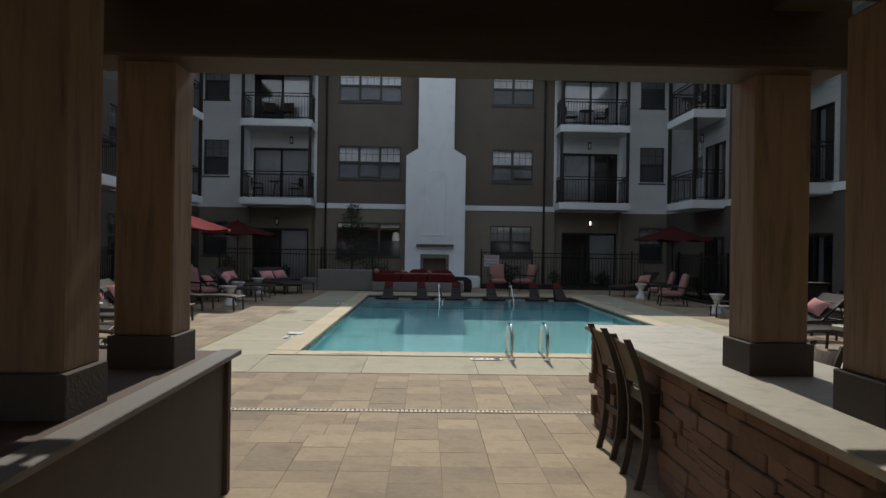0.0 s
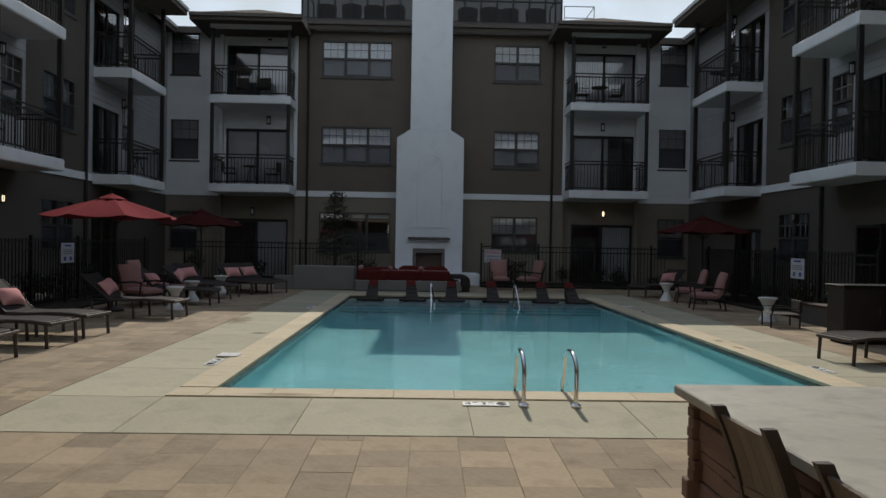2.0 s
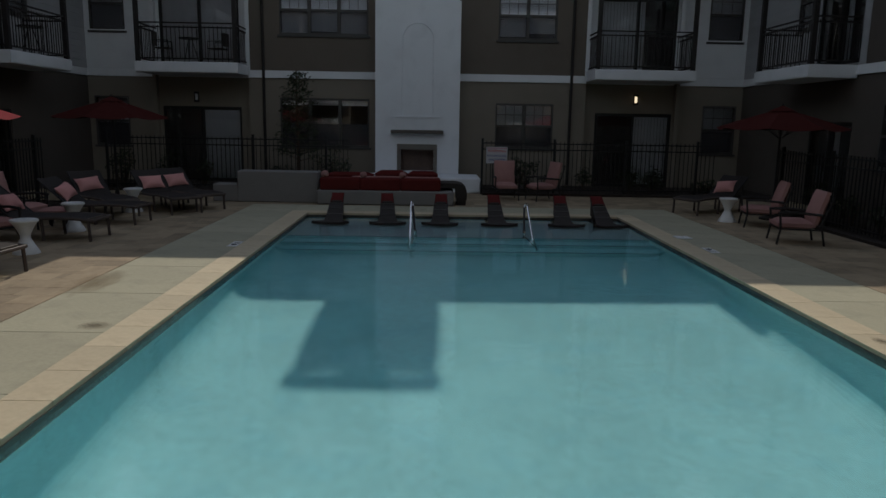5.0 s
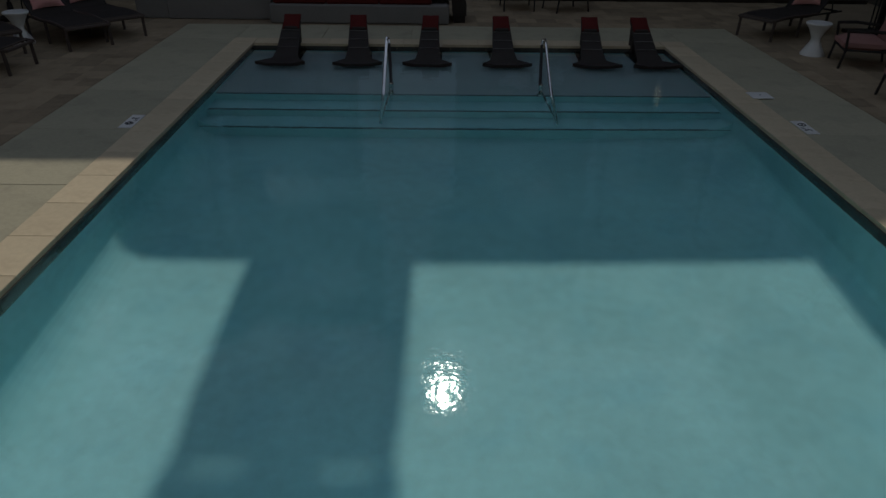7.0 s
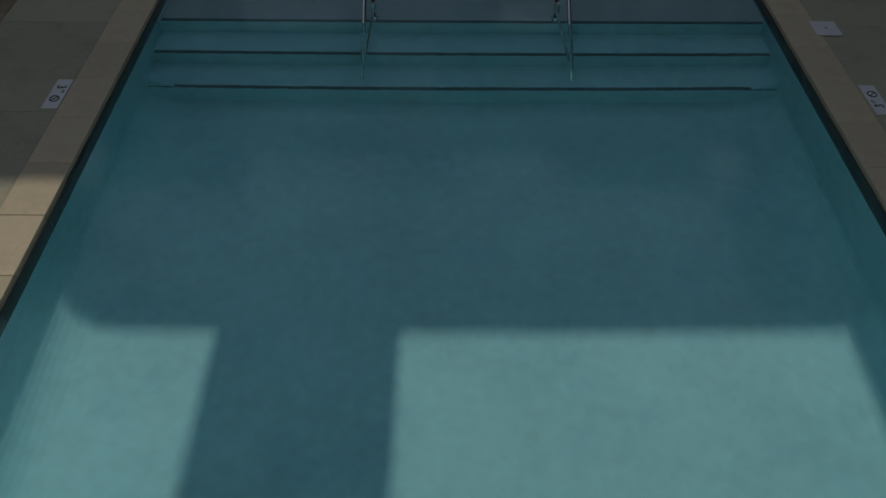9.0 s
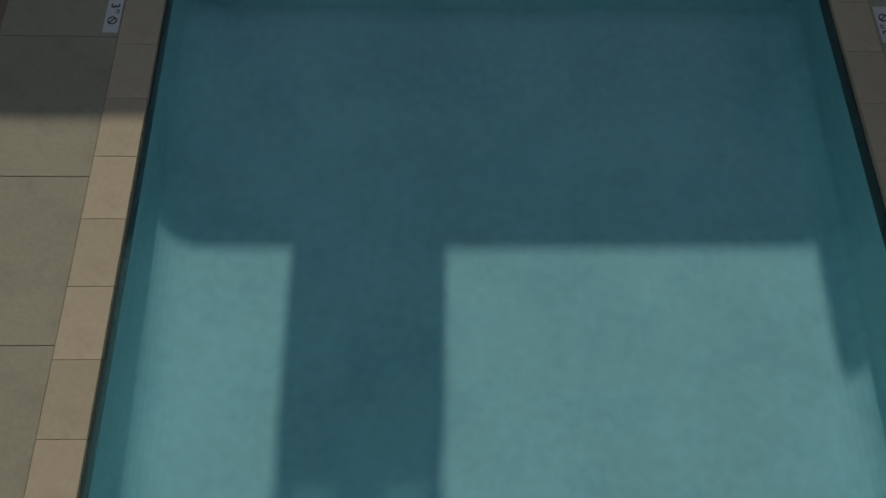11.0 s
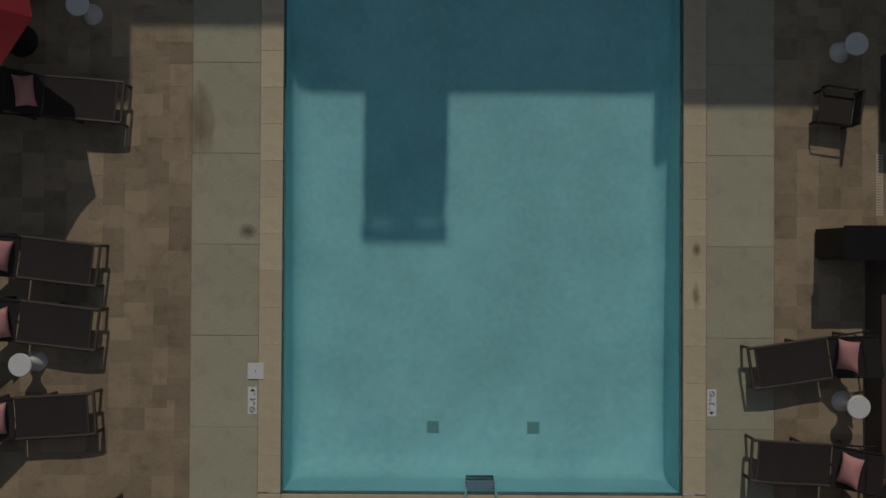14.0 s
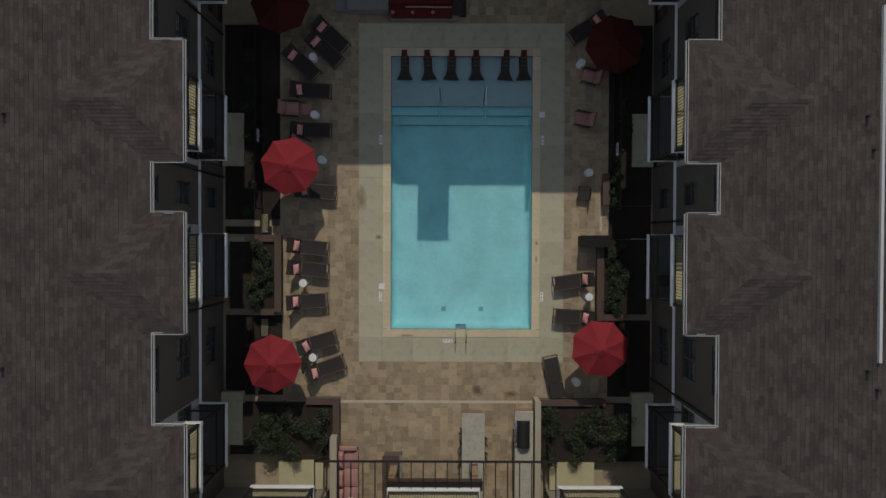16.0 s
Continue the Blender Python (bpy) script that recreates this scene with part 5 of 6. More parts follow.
def pool_lounger():
    """A low chair that stands in the shallow ledge: flared wicker foot, tapering back, red head pillow. Its back is at +y."""
    th = thing("pool_lounger", "dark woven in-pool lounger with a red head pillow", "pool lounger", "in-pool loungers")
    bm = bmesh.new()
    rows = []
    for y, w, z in ((-0.72, 0.37, -0.03), (-0.66, 0.36, -0.05), (-0.5, 0.27, -0.06), (-0.3, 0.2, -0.05), (-0.1, 0.17, 0.02), (0.15, 0.155, 0.16), (0.4, 0.14, 0.31), (0.6, 0.125, 0.42)):
        lift = 0.035 if y < -0.45 else 0.0
        rows.append([[bm.verts.new((u * w, y, z + (lift if abs(u) == 1 else 0) - d)) for u in (-1, -0.5, 0, 0.5, 1)] for d in (0.0, 0.05)])
    for a, b in zip(rows, rows[1:]):
        for k in range(4):
            bm.faces.new((a[0][k], a[0][k + 1], b[0][k + 1], b[0][k]))
            bm.faces.new((a[1][k], b[1][k], b[1][k + 1], a[1][k + 1]))
        for k in (0, 4):
            bm.faces.new((a[0][k], b[0][k], b[1][k], a[1][k]))
    bm.faces.new([*rows[0][0], *rows[0][1][::-1]])
    bm.faces.new([*rows[-1][0], *rows[-1][1][::-1]])
    part("shell", bm, WICKER, th, smooth=True)
    for k in range(3):
        y = -0.05 + k * 0.16
        z = 0.055 + k * 0.095
        part("weave_band", B(-0.15 + 0.008 * k, 0.15 - 0.008 * k, y, y + 0.012, z, z + 0.006), GREY, th)
    part("base", B(-0.2, 0.2, -0.45, 0.5, -0.26, -0.1, bevel=0.02), WICKER, th)
    part("back_prop", B(-0.12, 0.12, 0.3, 0.55, -0.2, 0.3, bevel=0.02), WICKER, th)
    part("head_pillow", cushion(bmesh.new(), -0.13, 0.13, -0.16, 0.16, 0, 0.08, T((0, 0.47, 0.31)) @ Matrix.Rotation(radians(30), 4, "X")), RED, th, "red head pillow", smooth=True)
    return th


first = pool_lounger()
first.matrix_basis = pose(-2.7, 12.55, 0)
for x, turn in ((-1.6, 4), (-0.49, -2), (0.67, 1), (2.07, -3), (2.92, 2)):
    copy_thing(first, pose(x, 12.55, 0, rz=turn))


# Sunlight reaches these through the water
for root in (pool, ladder):
    for ob in (root, *root.children):
        ob.cycles.is_caustics_receiver = True


# ---------------- loungers, chairs, tables, umbrellas ----------------
def lounger(back):
    """A sling chaise with its foot at +x; back: tilt of its backrest in degrees."""
    th = thing("sun_lounger", "dark brown sling sun lounger with a bronze frame", "sun lounger", "sun loungers")
    c, s = math.cos(radians(back)), math.sin(radians(back))
    seat = [(1.0, 0.33), (0.75, 0.36), (0.4, 0.365), (0.05, 0.345), (-0.28, 0.35)]
    for y in (-0.33, 0.33):
        part("side_rail", tube(bmesh.new(), [(x, y, z) for x, z in seat], 0.027, 6), LEGS, th)
        part("back_rail", tube(bmesh.new(), [(-0.28, y * 0.97, 0.35), (-0.28 - 0.72 * c, y * 0.97, 0.35 + 0.72 * s)], 0.018, 6), BRONZE, th)
        for x, z in ((0.95, 0.33), (0.2, 0.35), (-0.6, 0.34)):
            part("leg", tube(bmesh.new(), [(x, y, z), (x + 0.02, y, 0)], 0.025, 6), LEGS, th)
        part("base_rail", tube(bmesh.new(), [(-0.28, y, 0.34), (-1.0, y, 0.33)], 0.016, 6), BRONZE, th)
    part("foot_bar", tube(bmesh.new(), [(1.0, -0.33, 0.33), (1.0, 0.33, 0.33)], 0.025, 6), LEGS, th)
    part("head_bar", tube(bmesh.new(), [(-0.95, -0.33, 0.33), (-0.95, 0.33, 0.33)], 0.016, 6), BRONZE, th)
    part("prop", tube(bmesh.new(), [(-0.75, -0.3, 0.32), (-0.28 - 0.5 * c, -0.3, 0.35 + 0.5 * s), (-0.28 - 0.5 * c, 0.3, 0.35 + 0.5 * s), (-0.75, 0.3, 0.32)], 0.012, 6), BRONZE, th)

    def sheet(line):
        bm = bmesh.new()
        rows = [[[bm.verts.new((x, y, z - 0.012 * (1 - (y / 0.31) ** 2) - d)) for y in (-0.31, -0.15, 0, 0.15, 0.31)] for d in (0.0, 0.008)] for x, z in line]
        for a, b in zip(rows, rows[1:]):
            for k in range(4):
                bm.faces.new((a[0][k], a[0][k + 1], b[0][k + 1], b[0][k]))
                bm.faces.new((a[1][k], b[1][k], b[1][k + 1], a[1][k + 1]))
        return bm
    part("foot_strap", tube(bmesh.new(), [(0.9, -0.33, 0.345), (0.9, 0.33, 0.345)], 0.014, 6), LEGS, th)
    part("sling_seat", sheet([(0.9, 0.357), (0.75, 0.375), (0.4, 0.38), (0.05, 0.36), (-0.27, 0.365)]), SLING, th, smooth=True)
    part("sling_back", sheet([(-0.29 - 0.72 * c * t, 0.366 + 0.72 * s * t) for t in (0, 0.33, 0.66, 1.0)]), SLING, th, smooth=True)
    return th


def lay(first_ob, head, foot):
    dx, dy = foot[0] - head[0], foot[1] - head[1]
    a, n = math.degrees(math.atan2(dy, dx)), math.hypot(dx, dy)
    x, y = foot[0] - dx / n * 1.0, foot[1] - dy / n * 1.0
    return first_ob, pose(x, y, fall(y), rz=a)


def pillow(m, label="plump coral throw pillow on a sun lounger"):
    p = thing("throw_pillow", label, "pillow", "throw pillows", m)
    bm, n = bmesh.new(), 10
    side = []
    for way in (1, -1):
        side.append([[bm.verts.new((0.165 * u * (1 - 0.12 * (1 - v * v)), 0.255 * v * (1 - 0.1 * (1 - u * u)), way * 0.105 * ((1 - u * u) * (1 - v * v)) ** 0.45))
                      for v in (2 * j / n - 1 for j in range(n + 1))] for u in (2 * i / n - 1 for i in range(n + 1))])
        for i in range(n):
            for j in range(n):
                q = (side[-1][i][j], side[-1][i + 1][j], side[-1][i + 1][j + 1], side[-1][i][j + 1])
                bm.faces.new(q if way > 0 else q[::-1])
    bmesh.ops.remove_doubles(bm, verts=bm.verts, dist=0.0005)
    part("pillow_body", bm, PILLOW, p, smooth=True)


raised, flat = lounger(40), lounger(0)
raised.matrix_basis = lay(raised, (-8.3, 4.02), (-6.27, 3.79))[1]
flat.matrix_basis = lay(flat, (4.6, -3.1), (4.2, -1.22))[1]
places = [((-8.32, 2.98), (-6.27, 2.75)), ((-8.25, 1.27), (-6.3, 1.4)), ((-7.7, -0.88), (-5.87, -0.33)), ((-7.3, -2.15), (-5.5, -1.5)),
          ((6.46, 2.5), (4.34, 2.18)), ((6.28, 0.6), (4.35, 0.7)), ((-7.8, 6.6), (-5.9, 6.45)), ((-8.0, 9.42), (-6.1, 9.38)), ((-8.0, 11.3), (-6.12, 11.2)),
          ((-7.25, 13.9), (-5.74, 12.5)), ((-6.95, 14.55), (-5.45, 13.17)), ((-8.3, 13.27), (-6.8, 11.87)), ((6.8, 14.8), (5.06, 13.68))]
spots = [raised.matrix_basis]
for head, foot in places:
    spots.append(copy_thing(raised, lay(raised, head, foot)[1]).matrix_basis.copy())
for m in spots:
    pillow(m @ T((-0.46, random.uniform(-0.05, 0.05), 0.575)) @ Matrix.Rotation(radians(52), 4, "Y") @ Matrix.Rotation(random.uniform(-0.25, 0.25), 4, "Z"))


def side_table():
    th = thing("side_table", "white hourglass side table beside the loungers", "side table", "white side tables")
    part("top", lathe(bmesh.new(), [(0.178, 0.46), (0.188, 0.47), (0.188, 0.49), (0.178, 0.5)], 24), PLASTIC, th, smooth=True)
    part("stem", lathe(bmesh.new(), [(0.18, 0.0), (0.18, 0.02), (0.135, 0.1), (0.07, 0.22), (0.07, 0.27), (0.115, 0.37), (0.17, 0.46)], 24), PLASTIC, th, smooth=True)
    return th


tb = side_table()
tb.matrix_basis = pose(-7.43, 2.2, 0)
for x, y in ((-6.98, -1.3), (-6.57, 8.0), (-6.9, 10.1), (-6.97, 12.8), (5.97, 7.43), (6.0, 1.6), (5.45, -2.45), (5.57, 12.55), (-5.2, -8.1)):
    copy_thing(tb, pose(x, y, fall(y), rz=random.uniform(0, 90)))


def club_chair():
    """A deep chair with tall padded back, bronze frame and flat arms. It faces +x."""
    th = thing("club_chair", "high-backed club chair with faded coral cushions and a dark frame", "chair", "club chairs")
    part("seat_cushion", cushion(bmesh.new(), -0.3, 0.38, -0.32, 0.32, 0.27, 0.47, n=6), PINK, th, smooth=True)
    part("back_cushion", cushion(bmesh.new(), -0.33, 0.33, -0.33, 0.33, -0.1, 0.1, T((-0.38, 0, 0.70)) @ Matrix.Rotation(radians(74), 4, "Y"), n=6), PINK, th, smooth=True)
    for y in (-0.37, 0.37):
        part("arm", tube(bmesh.new(), [(-0.4, y, 0.58), (0.1, y, 0.62), (0.38, y, 0.6)], 0.025, 6), BRONZE, th)
        part("front_leg", tube(bmesh.new(), [(0.36, y, 0.6), (0.33, y, 0.3), (0.38, y, 0)], 0.02, 6), BRONZE, th)
        part("back_leg", tube(bmesh.new(), [(-0.52, y, 0.82), (-0.38, y, 0.4), (-0.46, y, 0)], 0.02, 6), BRONZE, th)
        part("seat_rail", tube(bmesh.new(), [(-0.38, y, 0.3), (0.34, y, 0.3)], 0.018, 6), BRONZE, th)
    part("front_rail", tube(bmesh.new(), [(0.34, -0.37, 0.29), (0.34, 0.37, 0.29)], 0.018, 6), BRONZE, th)
    part("back_frame", tube(bmesh.new(), [(-0.36, -0.37, 0.35), (-0.56, -0.37, 0.93), (-0.56, 0.37, 0.93), (-0.36, 0.37, 0.35)], 0.018, 6), BRONZE, th)
    return th


cc = club_chair()
SMALL, TALL = Matrix.Scale(0.95, 4), Matrix.Diagonal((0.9, 0.86, 1.02, 1))
cc.matrix_basis = pose(-8.02, 10.4, 0, rz=-2) @ SMALL
for x, y, turn in ((-7.55, 8.7, -25), (5.66, 9.95, 168), (5.98, 11.93, 165), (1.26, 16.3, -88), (2.2, 16.2, 200)):
    copy_thing(cc, pose(x, y, 0, rz=turn) @ (SMALL if y < 15 else TALL))
stoolp = thing("ottoman", "coral cushioned ottoman with a dark frame", "ottoman", "", pose(-7.3, 10.37, 0))
part("cushion", cushion(bmesh.new(), -0.26, 0.26, -0.26, 0.26, 0.26, 0.38), PINK, stoolp, smooth=True)
for x in (-0.25, 0.25):
    for y in (-0.23, 0.23):
        part("leg", tube(bmesh.new(), [(x, y, 0), (x, y, 0.3)], 0.02, 6), BRONZE, stoolp)


def umbrella(label, cloth):
    """A market umbrella: eight sagging canopy panels, vent cap, ribs, pole and base."""
    th = thing("market_umbrella", label, "umbrella", "red umbrellas")
    R, top, rim = 1.33, 2.37, 1.96
    for k in range(8):
        a0, a1 = (k - 0.5) * math.pi / 4 + 0.2, (k + 0.5) * math.pi / 4 + 0.2
        bm = bmesh.new()
        grid = []
        for i in range(6):
            t = 0.16 + 0.84 * i / 5
            row = []
            for j in range(5):
                a = a0 + (a1 - a0) * j / 4
                chord = math.cos(math.pi / 8) / math.cos(a - (a0 + a1) / 2)
                r = R * t * (chord if i else 1) * (1 - 0.02 * (i == 5) * math.sin(math.pi * j / 4))
                row.append((r * math.cos(a), r * math.sin(a), top - (top - rim) * t ** 1.12 - 0.05 * t * math.sin(math.pi * j / 4)))
            grid.append(row)
        for d in (0.0, -0.004):
            vs = [[bm.verts.new((x, y, z + d)) for x, y, z in row] for row in grid]
            for p, q in zip(vs, vs[1:]):
                for j in range(4):
                    bm.faces.new((p[j], p[j + 1], q[j + 1], q[j]))
        part("canopy_panel", bm, cloth, th, smooth=True)
        a = a0
        part("rib", tube(bmesh.new(), [(0.03 * math.cos(a), 0.03 * math.sin(a), top - 0.03), (R * 0.99 * math.cos(a), R * 0.99 * math.sin(a), rim - 0.015)], 0.008, 5), BRONZE, th)
        part("strut", tube(bmesh.new(), [(0.03 * math.cos(a), 0.03 * math.sin(a), 1.75), (0.62 * math.cos(a), 0.62 * math.sin(a), top - 0.19)], 0.007, 5), BRONZE, th)
    bm = bmesh.new()
    tip = bm.verts.new((0, 0, top + 0.07))
    ring = [bm.verts.new((0.3 * (1 if k % 2 else 0.93) * math.cos(k * math.pi / 8 + 0.2 + math.pi / 8), 0.3 * (1 if k % 2 else 0.93) * math.sin(k * math.pi / 8 + 0.2 + math.pi / 8), top - 0.055)) for k in range(16)]
    for k in range(16):
        bm.faces.new((tip, ring[k], ring[(k + 1) % 16]))
    part("vent_cap", bm, cloth, th)
    part("pole", tube(bmesh.new(), [(0, 0, 0.05), (0, 0, top + 0.05)], 0.022, 10), BRONZE, th)
    part("finial", lathe(bmesh.new(), [(0.012, top + 0.05), (0.025, top + 0.08), (0.012, top + 0.11)], 10), BRONZE, th)
    part("base", lathe(bmesh.new(), [(0.27, 0), (0.27, 0.04), (0.06, 0.09), (0.04, 0.3)], 20), BRONZE, th)
    return th


um = umbrella("open red market umbrella over the loungers", CANOPY)
um.matrix_basis = pose(-7.74, 7.55, 0)
for x, y, turn in ((-8.52, -1.32, 14), (6.2, -0.6, 30)):
    copy_thing(um, pose(x, y, fall(y), rz=turn))
shady = umbrella("open rust-red market umbrella, cloth darkened for the shade of the buildings", SHADECANOPY)
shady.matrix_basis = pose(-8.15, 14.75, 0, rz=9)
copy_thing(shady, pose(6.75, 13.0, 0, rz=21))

# ---------------- fire lounge at the north end ----------------
sofa = thing("outdoor_sofa", "long dark red cushioned sofa on a grey base by the fireplace", "sofa", "", pose(-1.9, 15.1, 0))
part("base", B(-1.5, 1.75, -0.53, 0.5, 0.0, 0.345, bevel=0.03), GREY, sofa)
for k in range(3):
    x = -1.43 + k * 0.955
    part("seat_cushion", B(x, x + 0.953, -0.5, -0.1, 0.34, 0.635, bevel=0.035), RED, sofa)
    part("seat_pad", B(x, x + 0.953, -0.1, 0.5, 0.34, 0.56, bevel=0.02), RED, sofa)
for x0, x1, top in ((-1.4, -0.2, 0.72), (-0.17, 0.62, 0.78), (0.63, 1.37, 0.77)):
    part("back_cushion", cushion(bmesh.new(), x0, x1, 0.1, 0.46, 0.55, top, puff=0.1), RED, sofa, smooth=True)
bm = bmesh.new()
rim = [(1.45, 0.53), (1.82, 0.53), (1.95, 0.5), (2.04, 0.43), (2.07, 0.33), (2.07, 0.13), (1.82, 0.13), (1.8, 0.4), (1.45, 0.42)]
vs = [[bm.verts.new((x, y, z)) for x, z in rim] for y in (-0.35, 0.45)]
bm.faces.new(vs[0])
bm.faces.new(vs[1][::-1])
for k in range(len(rim)):
    bm.faces.new((vs[0][k], vs[1][k], vs[1][(k + 1) % len(rim)], vs[0][(k + 1) % len(rim)]))
part("end_arm", bm, WICKER, sofa, "dark rounded end arm")
part("arm_foot", B(1.84, 2.05, -0.3, 0.4, 0.0, 0.13), WICKER, sofa)
for x, r in ((-1.33, 0.095), (-0.41, 0.085), (0.53, 0.085)):
    rp = thing("round_pillow", "small coral ball pillow on the red sofa", "pillow", "ball pillows", pose(-1.9 + x, 14.8, 0.63 + r * 0.85))
    bm = bmesh.new()
    bmesh.ops.create_uvsphere(bm, u_segments=14, v_segments=8, radius=r)
    for v in bm.verts:
        v.co.z *= 0.9
    part("pillow_body", bm, PINK, rp, smooth=True)
roll = thing("bolster_pillow", "long faded coral bolster roll along the red sofa", "pillow", "", pose(-1.9, 15.07, 0.605))
part("pillow_body", tube(bmesh.new(), [(-0.74, 0, 0), (-0.7, 0, 0), (0.1, 0.01, 0.004), (0.7, -0.01, 0), (1.38, 0, 0), (1.42, 0, 0)], [0.02, 0.045, 0.047, 0.046, 0.045, 0.02], 10), PINK, roll, smooth=True)
seatw = thing("seat_wall", "low grey rendered seat wall stepping down at its end", "wall", "", pose(0, 0, 0))
part("wall_block", B(-5.35, -3.42, 14.9, 15.45, 0, 0.74, bevel=0.02), GREY, seatw)
part("wall_block", B(-5.95, -5.34, 14.95, 15.45, 0, 0.42, bevel=0.02), GREY, seatw)
part("wall_block", B(-3.44, -0.3, 15.65, 16.05, 0, 0.47, bevel=0.02), GREY, seatw)

# ---------------- fences, signs, planters ----------------
BAR = mesh_of("picket", B(-0.009, 0.009, -0.009, 0.009, 0.08, 1.48), BLACK)


def iron_fence(p, q, label="black iron picket fence along the planting"):
    p, q = Vector((*p, 0)), Vector((*q, 0))
    length = (q - p).length
    th = thing("iron_fence", label, "fence", "iron fences", T(p) @ Matrix.Rotation(math.atan2(q.y - p.y, q.x - p.x), 4, "Z"))
    for z in (0.15, 1.25, 1.42):
        part("rail", B(0, length, -0.016, 0.016, z - 0.016, z + 0.016), BLACK, th)
    for k in range(int(length / 0.12) + 1):
        part("picket", BAR, None, th, m=T((k * 0.12, 0, 0)))
    for k in range(int(length / 2.0) + 1):
        part("post", B(-0.03, 0.03, -0.03, 0.03, 0, 1.55), BLACK, th, m=T((min(k * 2.0, length), 0, 0)))


iron_fence((-9.6, 17.6), (-2.95, 17.6))
iron_fence((0.72, 17.6), (7.3, 17.6))
for s in (-1, 1):
    iron_fence((C + s * 8.33, 5.7), (C + s * 8.33, 14.0))
    iron_fence((C + s * 8.75, -2.6), (C + s * 8.75, 0.3))


def notice(m, warning):
    th = thing("pool_sign", "white pool warning sign with red and blue lettering on a post" if warning else "white pool rules sign board on a dark post", "sign", "pool signs", m)
    part("board", B(-0.29, 0.29, -0.012, 0.0, 0.95, 1.4, bevel=0.003), SIGNWHITE, th)
    part("post", tube(bmesh.new(), [(0, 0.03, 0), (0, 0.03, 1.35)], 0.025, 8), BLACK, th)
    if warning:
        part("rim", B(-0.275, 0.275, -0.014, -0.012, 1.36, 1.375), SIGNRED, th)
        writing("heading", "WARNING", 0.105, SIGNRED, th, pose(0, -0.015, 1.29, rx=90))
        writing("line", "NO LIFEGUARD", 0.075, SIGNBLUE, th, pose(0, -0.015, 1.16, rx=90))
        writing("line", "ON DUTY", 0.1, SIGNBLUE, th, pose(0, -0.015, 1.04, rx=90))
    else:
        part("text_bar", B(-0.15, 0.15, -0.014, -0.012, 1.32, 1.36), SIGNBLUE, th)
        for k in range(3):
            part("text_bar", B(-0.22, 0.22, -0.014, -0.012, 1.23 - k * 0.04, 1.25 - k * 0.04), GREY, th)
        for x in (-0.18, 0.08):
            part("text_bar", B(x, x + 0.1, -0.014, -0.012, 1.0, 1.09), SIGNBLUE, th)


notice(pose(1.11, 17.45, -0.08), True)
notice(pose(7.13, 8.45, -0.09, rz=-90), False)
notice(pose(-9.36, 9.02, -0.02, rz=90), False)


def planter(name_label, walls, soil):
    th = thing("planter", name_label, "planter", "planters")
    for w in walls:
        x0, x1, y0, y1, z = w
        part("wall", B(x0 + 0.03, x1 - 0.03, y0 + 0.03, y1 - 0.03, -0.1, z - 0.05), CLAD, th)
        part("wall_cap", B(x0, x1, y0, y1, z - 0.05, z, bevel=0.008), BROWNCAP, th)
    x0, x1, y0, y1, z = soil
    part("soil", B(x0, x1, y0, y1, -0.1, z), SOIL, th)


planter("brown-capped planter wall filled with dark shrubs", [(-8.78, -8.45, 0.85, 4.48, 0.5), (-9.7, -8.78, 4.15, 4.48, 0.5), (-9.7, -8.78, 0.7, 1.0, 0.5)], (-10.9, -8.76, 1.0, 4.15, 0.38))
planter("brown-capped planter wall filled with dark shrubs", [(6.36, 6.7, 0.48, 4.0, 0.5), (6.7, 7.6, 0.48, 0.78, 0.5)], (6.68, 8.7, 0.78, 4.3, 0.38))
planter("brown-capped planter wall filled with dark shrubs", [(-7.3, -5.72, -3.52, -3.2, 0.5), (-6.04, -5.72, -4.9, -3.52, 0.5)], (-10.9, -6.02, -5.9, -3.5, 0.36))
planter("brown-capped planter wall filled with dark shrubs", [(3.72, 6.8, -3.55, -3.25, 0.5)], (3.7, 8.7, -6.2, -3.53, 0.36))
planter("narrow dark planting bed before the building", [(6.62, 6.95, 5.9, 7.4, 0.42)], (6.97, 9.0, 5.9, 14.4, 0.05))
planter("narrow dark planting bed before the building", [(-8.95, -8.6, 4.9, 5.2, 0.3)], (-11.2, -8.6, 5.2, 14.4, 0.03))
for x0, x1, y0, y1 in ((-11.2, -8.5, -3.15, 0.66), (6.99, 9.0, -3.2, 0.45), (6.99, 9.0, 4.32, 5.88), (-11.2, -9.0, 4.5, 4.88)):
    part("mulch", B(x0, x1, y0, y1, -0.1, 0.012), SOIL, thing("planting_bed", "dark mulched bed along the apartment wall", "planting bed", "planting beds"))
for s in (-1, 1):
    bed = thing("planting_bed", "dark mulched planting bed behind the iron fence", "planting bed", "planting beds")
    a, b = sorted((C + s * 1.85, C + s * 10.1))
    part("mulch", B(a, b, 17.3, 19.95, -0.04, 0.06), SOIL, bed)
for x0, x1, y0, y1, h in ((-6.1, -5.78, -9.5, -4.9, 0.98), (3.42, 3.7, -9.5, -3.2, 1.0)):
    wl = thing("patio_wall", "beige rendered patio wall", "wall", "patio walls")
    part("wall_body", B(x0 + 0.02, x1 - 0.02, y0, y1 - 0.02, -0.1, h - 0.05), BEIGE, wl)
    part("coping_cap", B(x0, x1, y0, y1, h - 0.05, h, bevel=0.01), BEIGE, wl)
for x0, x1 in ((-8.6, -6.5), (4.2, 6.3)):
    part("patio_pad", B(x0, x1, -7.55, -6.25, -0.1, 0.4), TERRACE, thing("private_patio", "pale yellow private patio slab below a balcony", "patio", "private patios"))

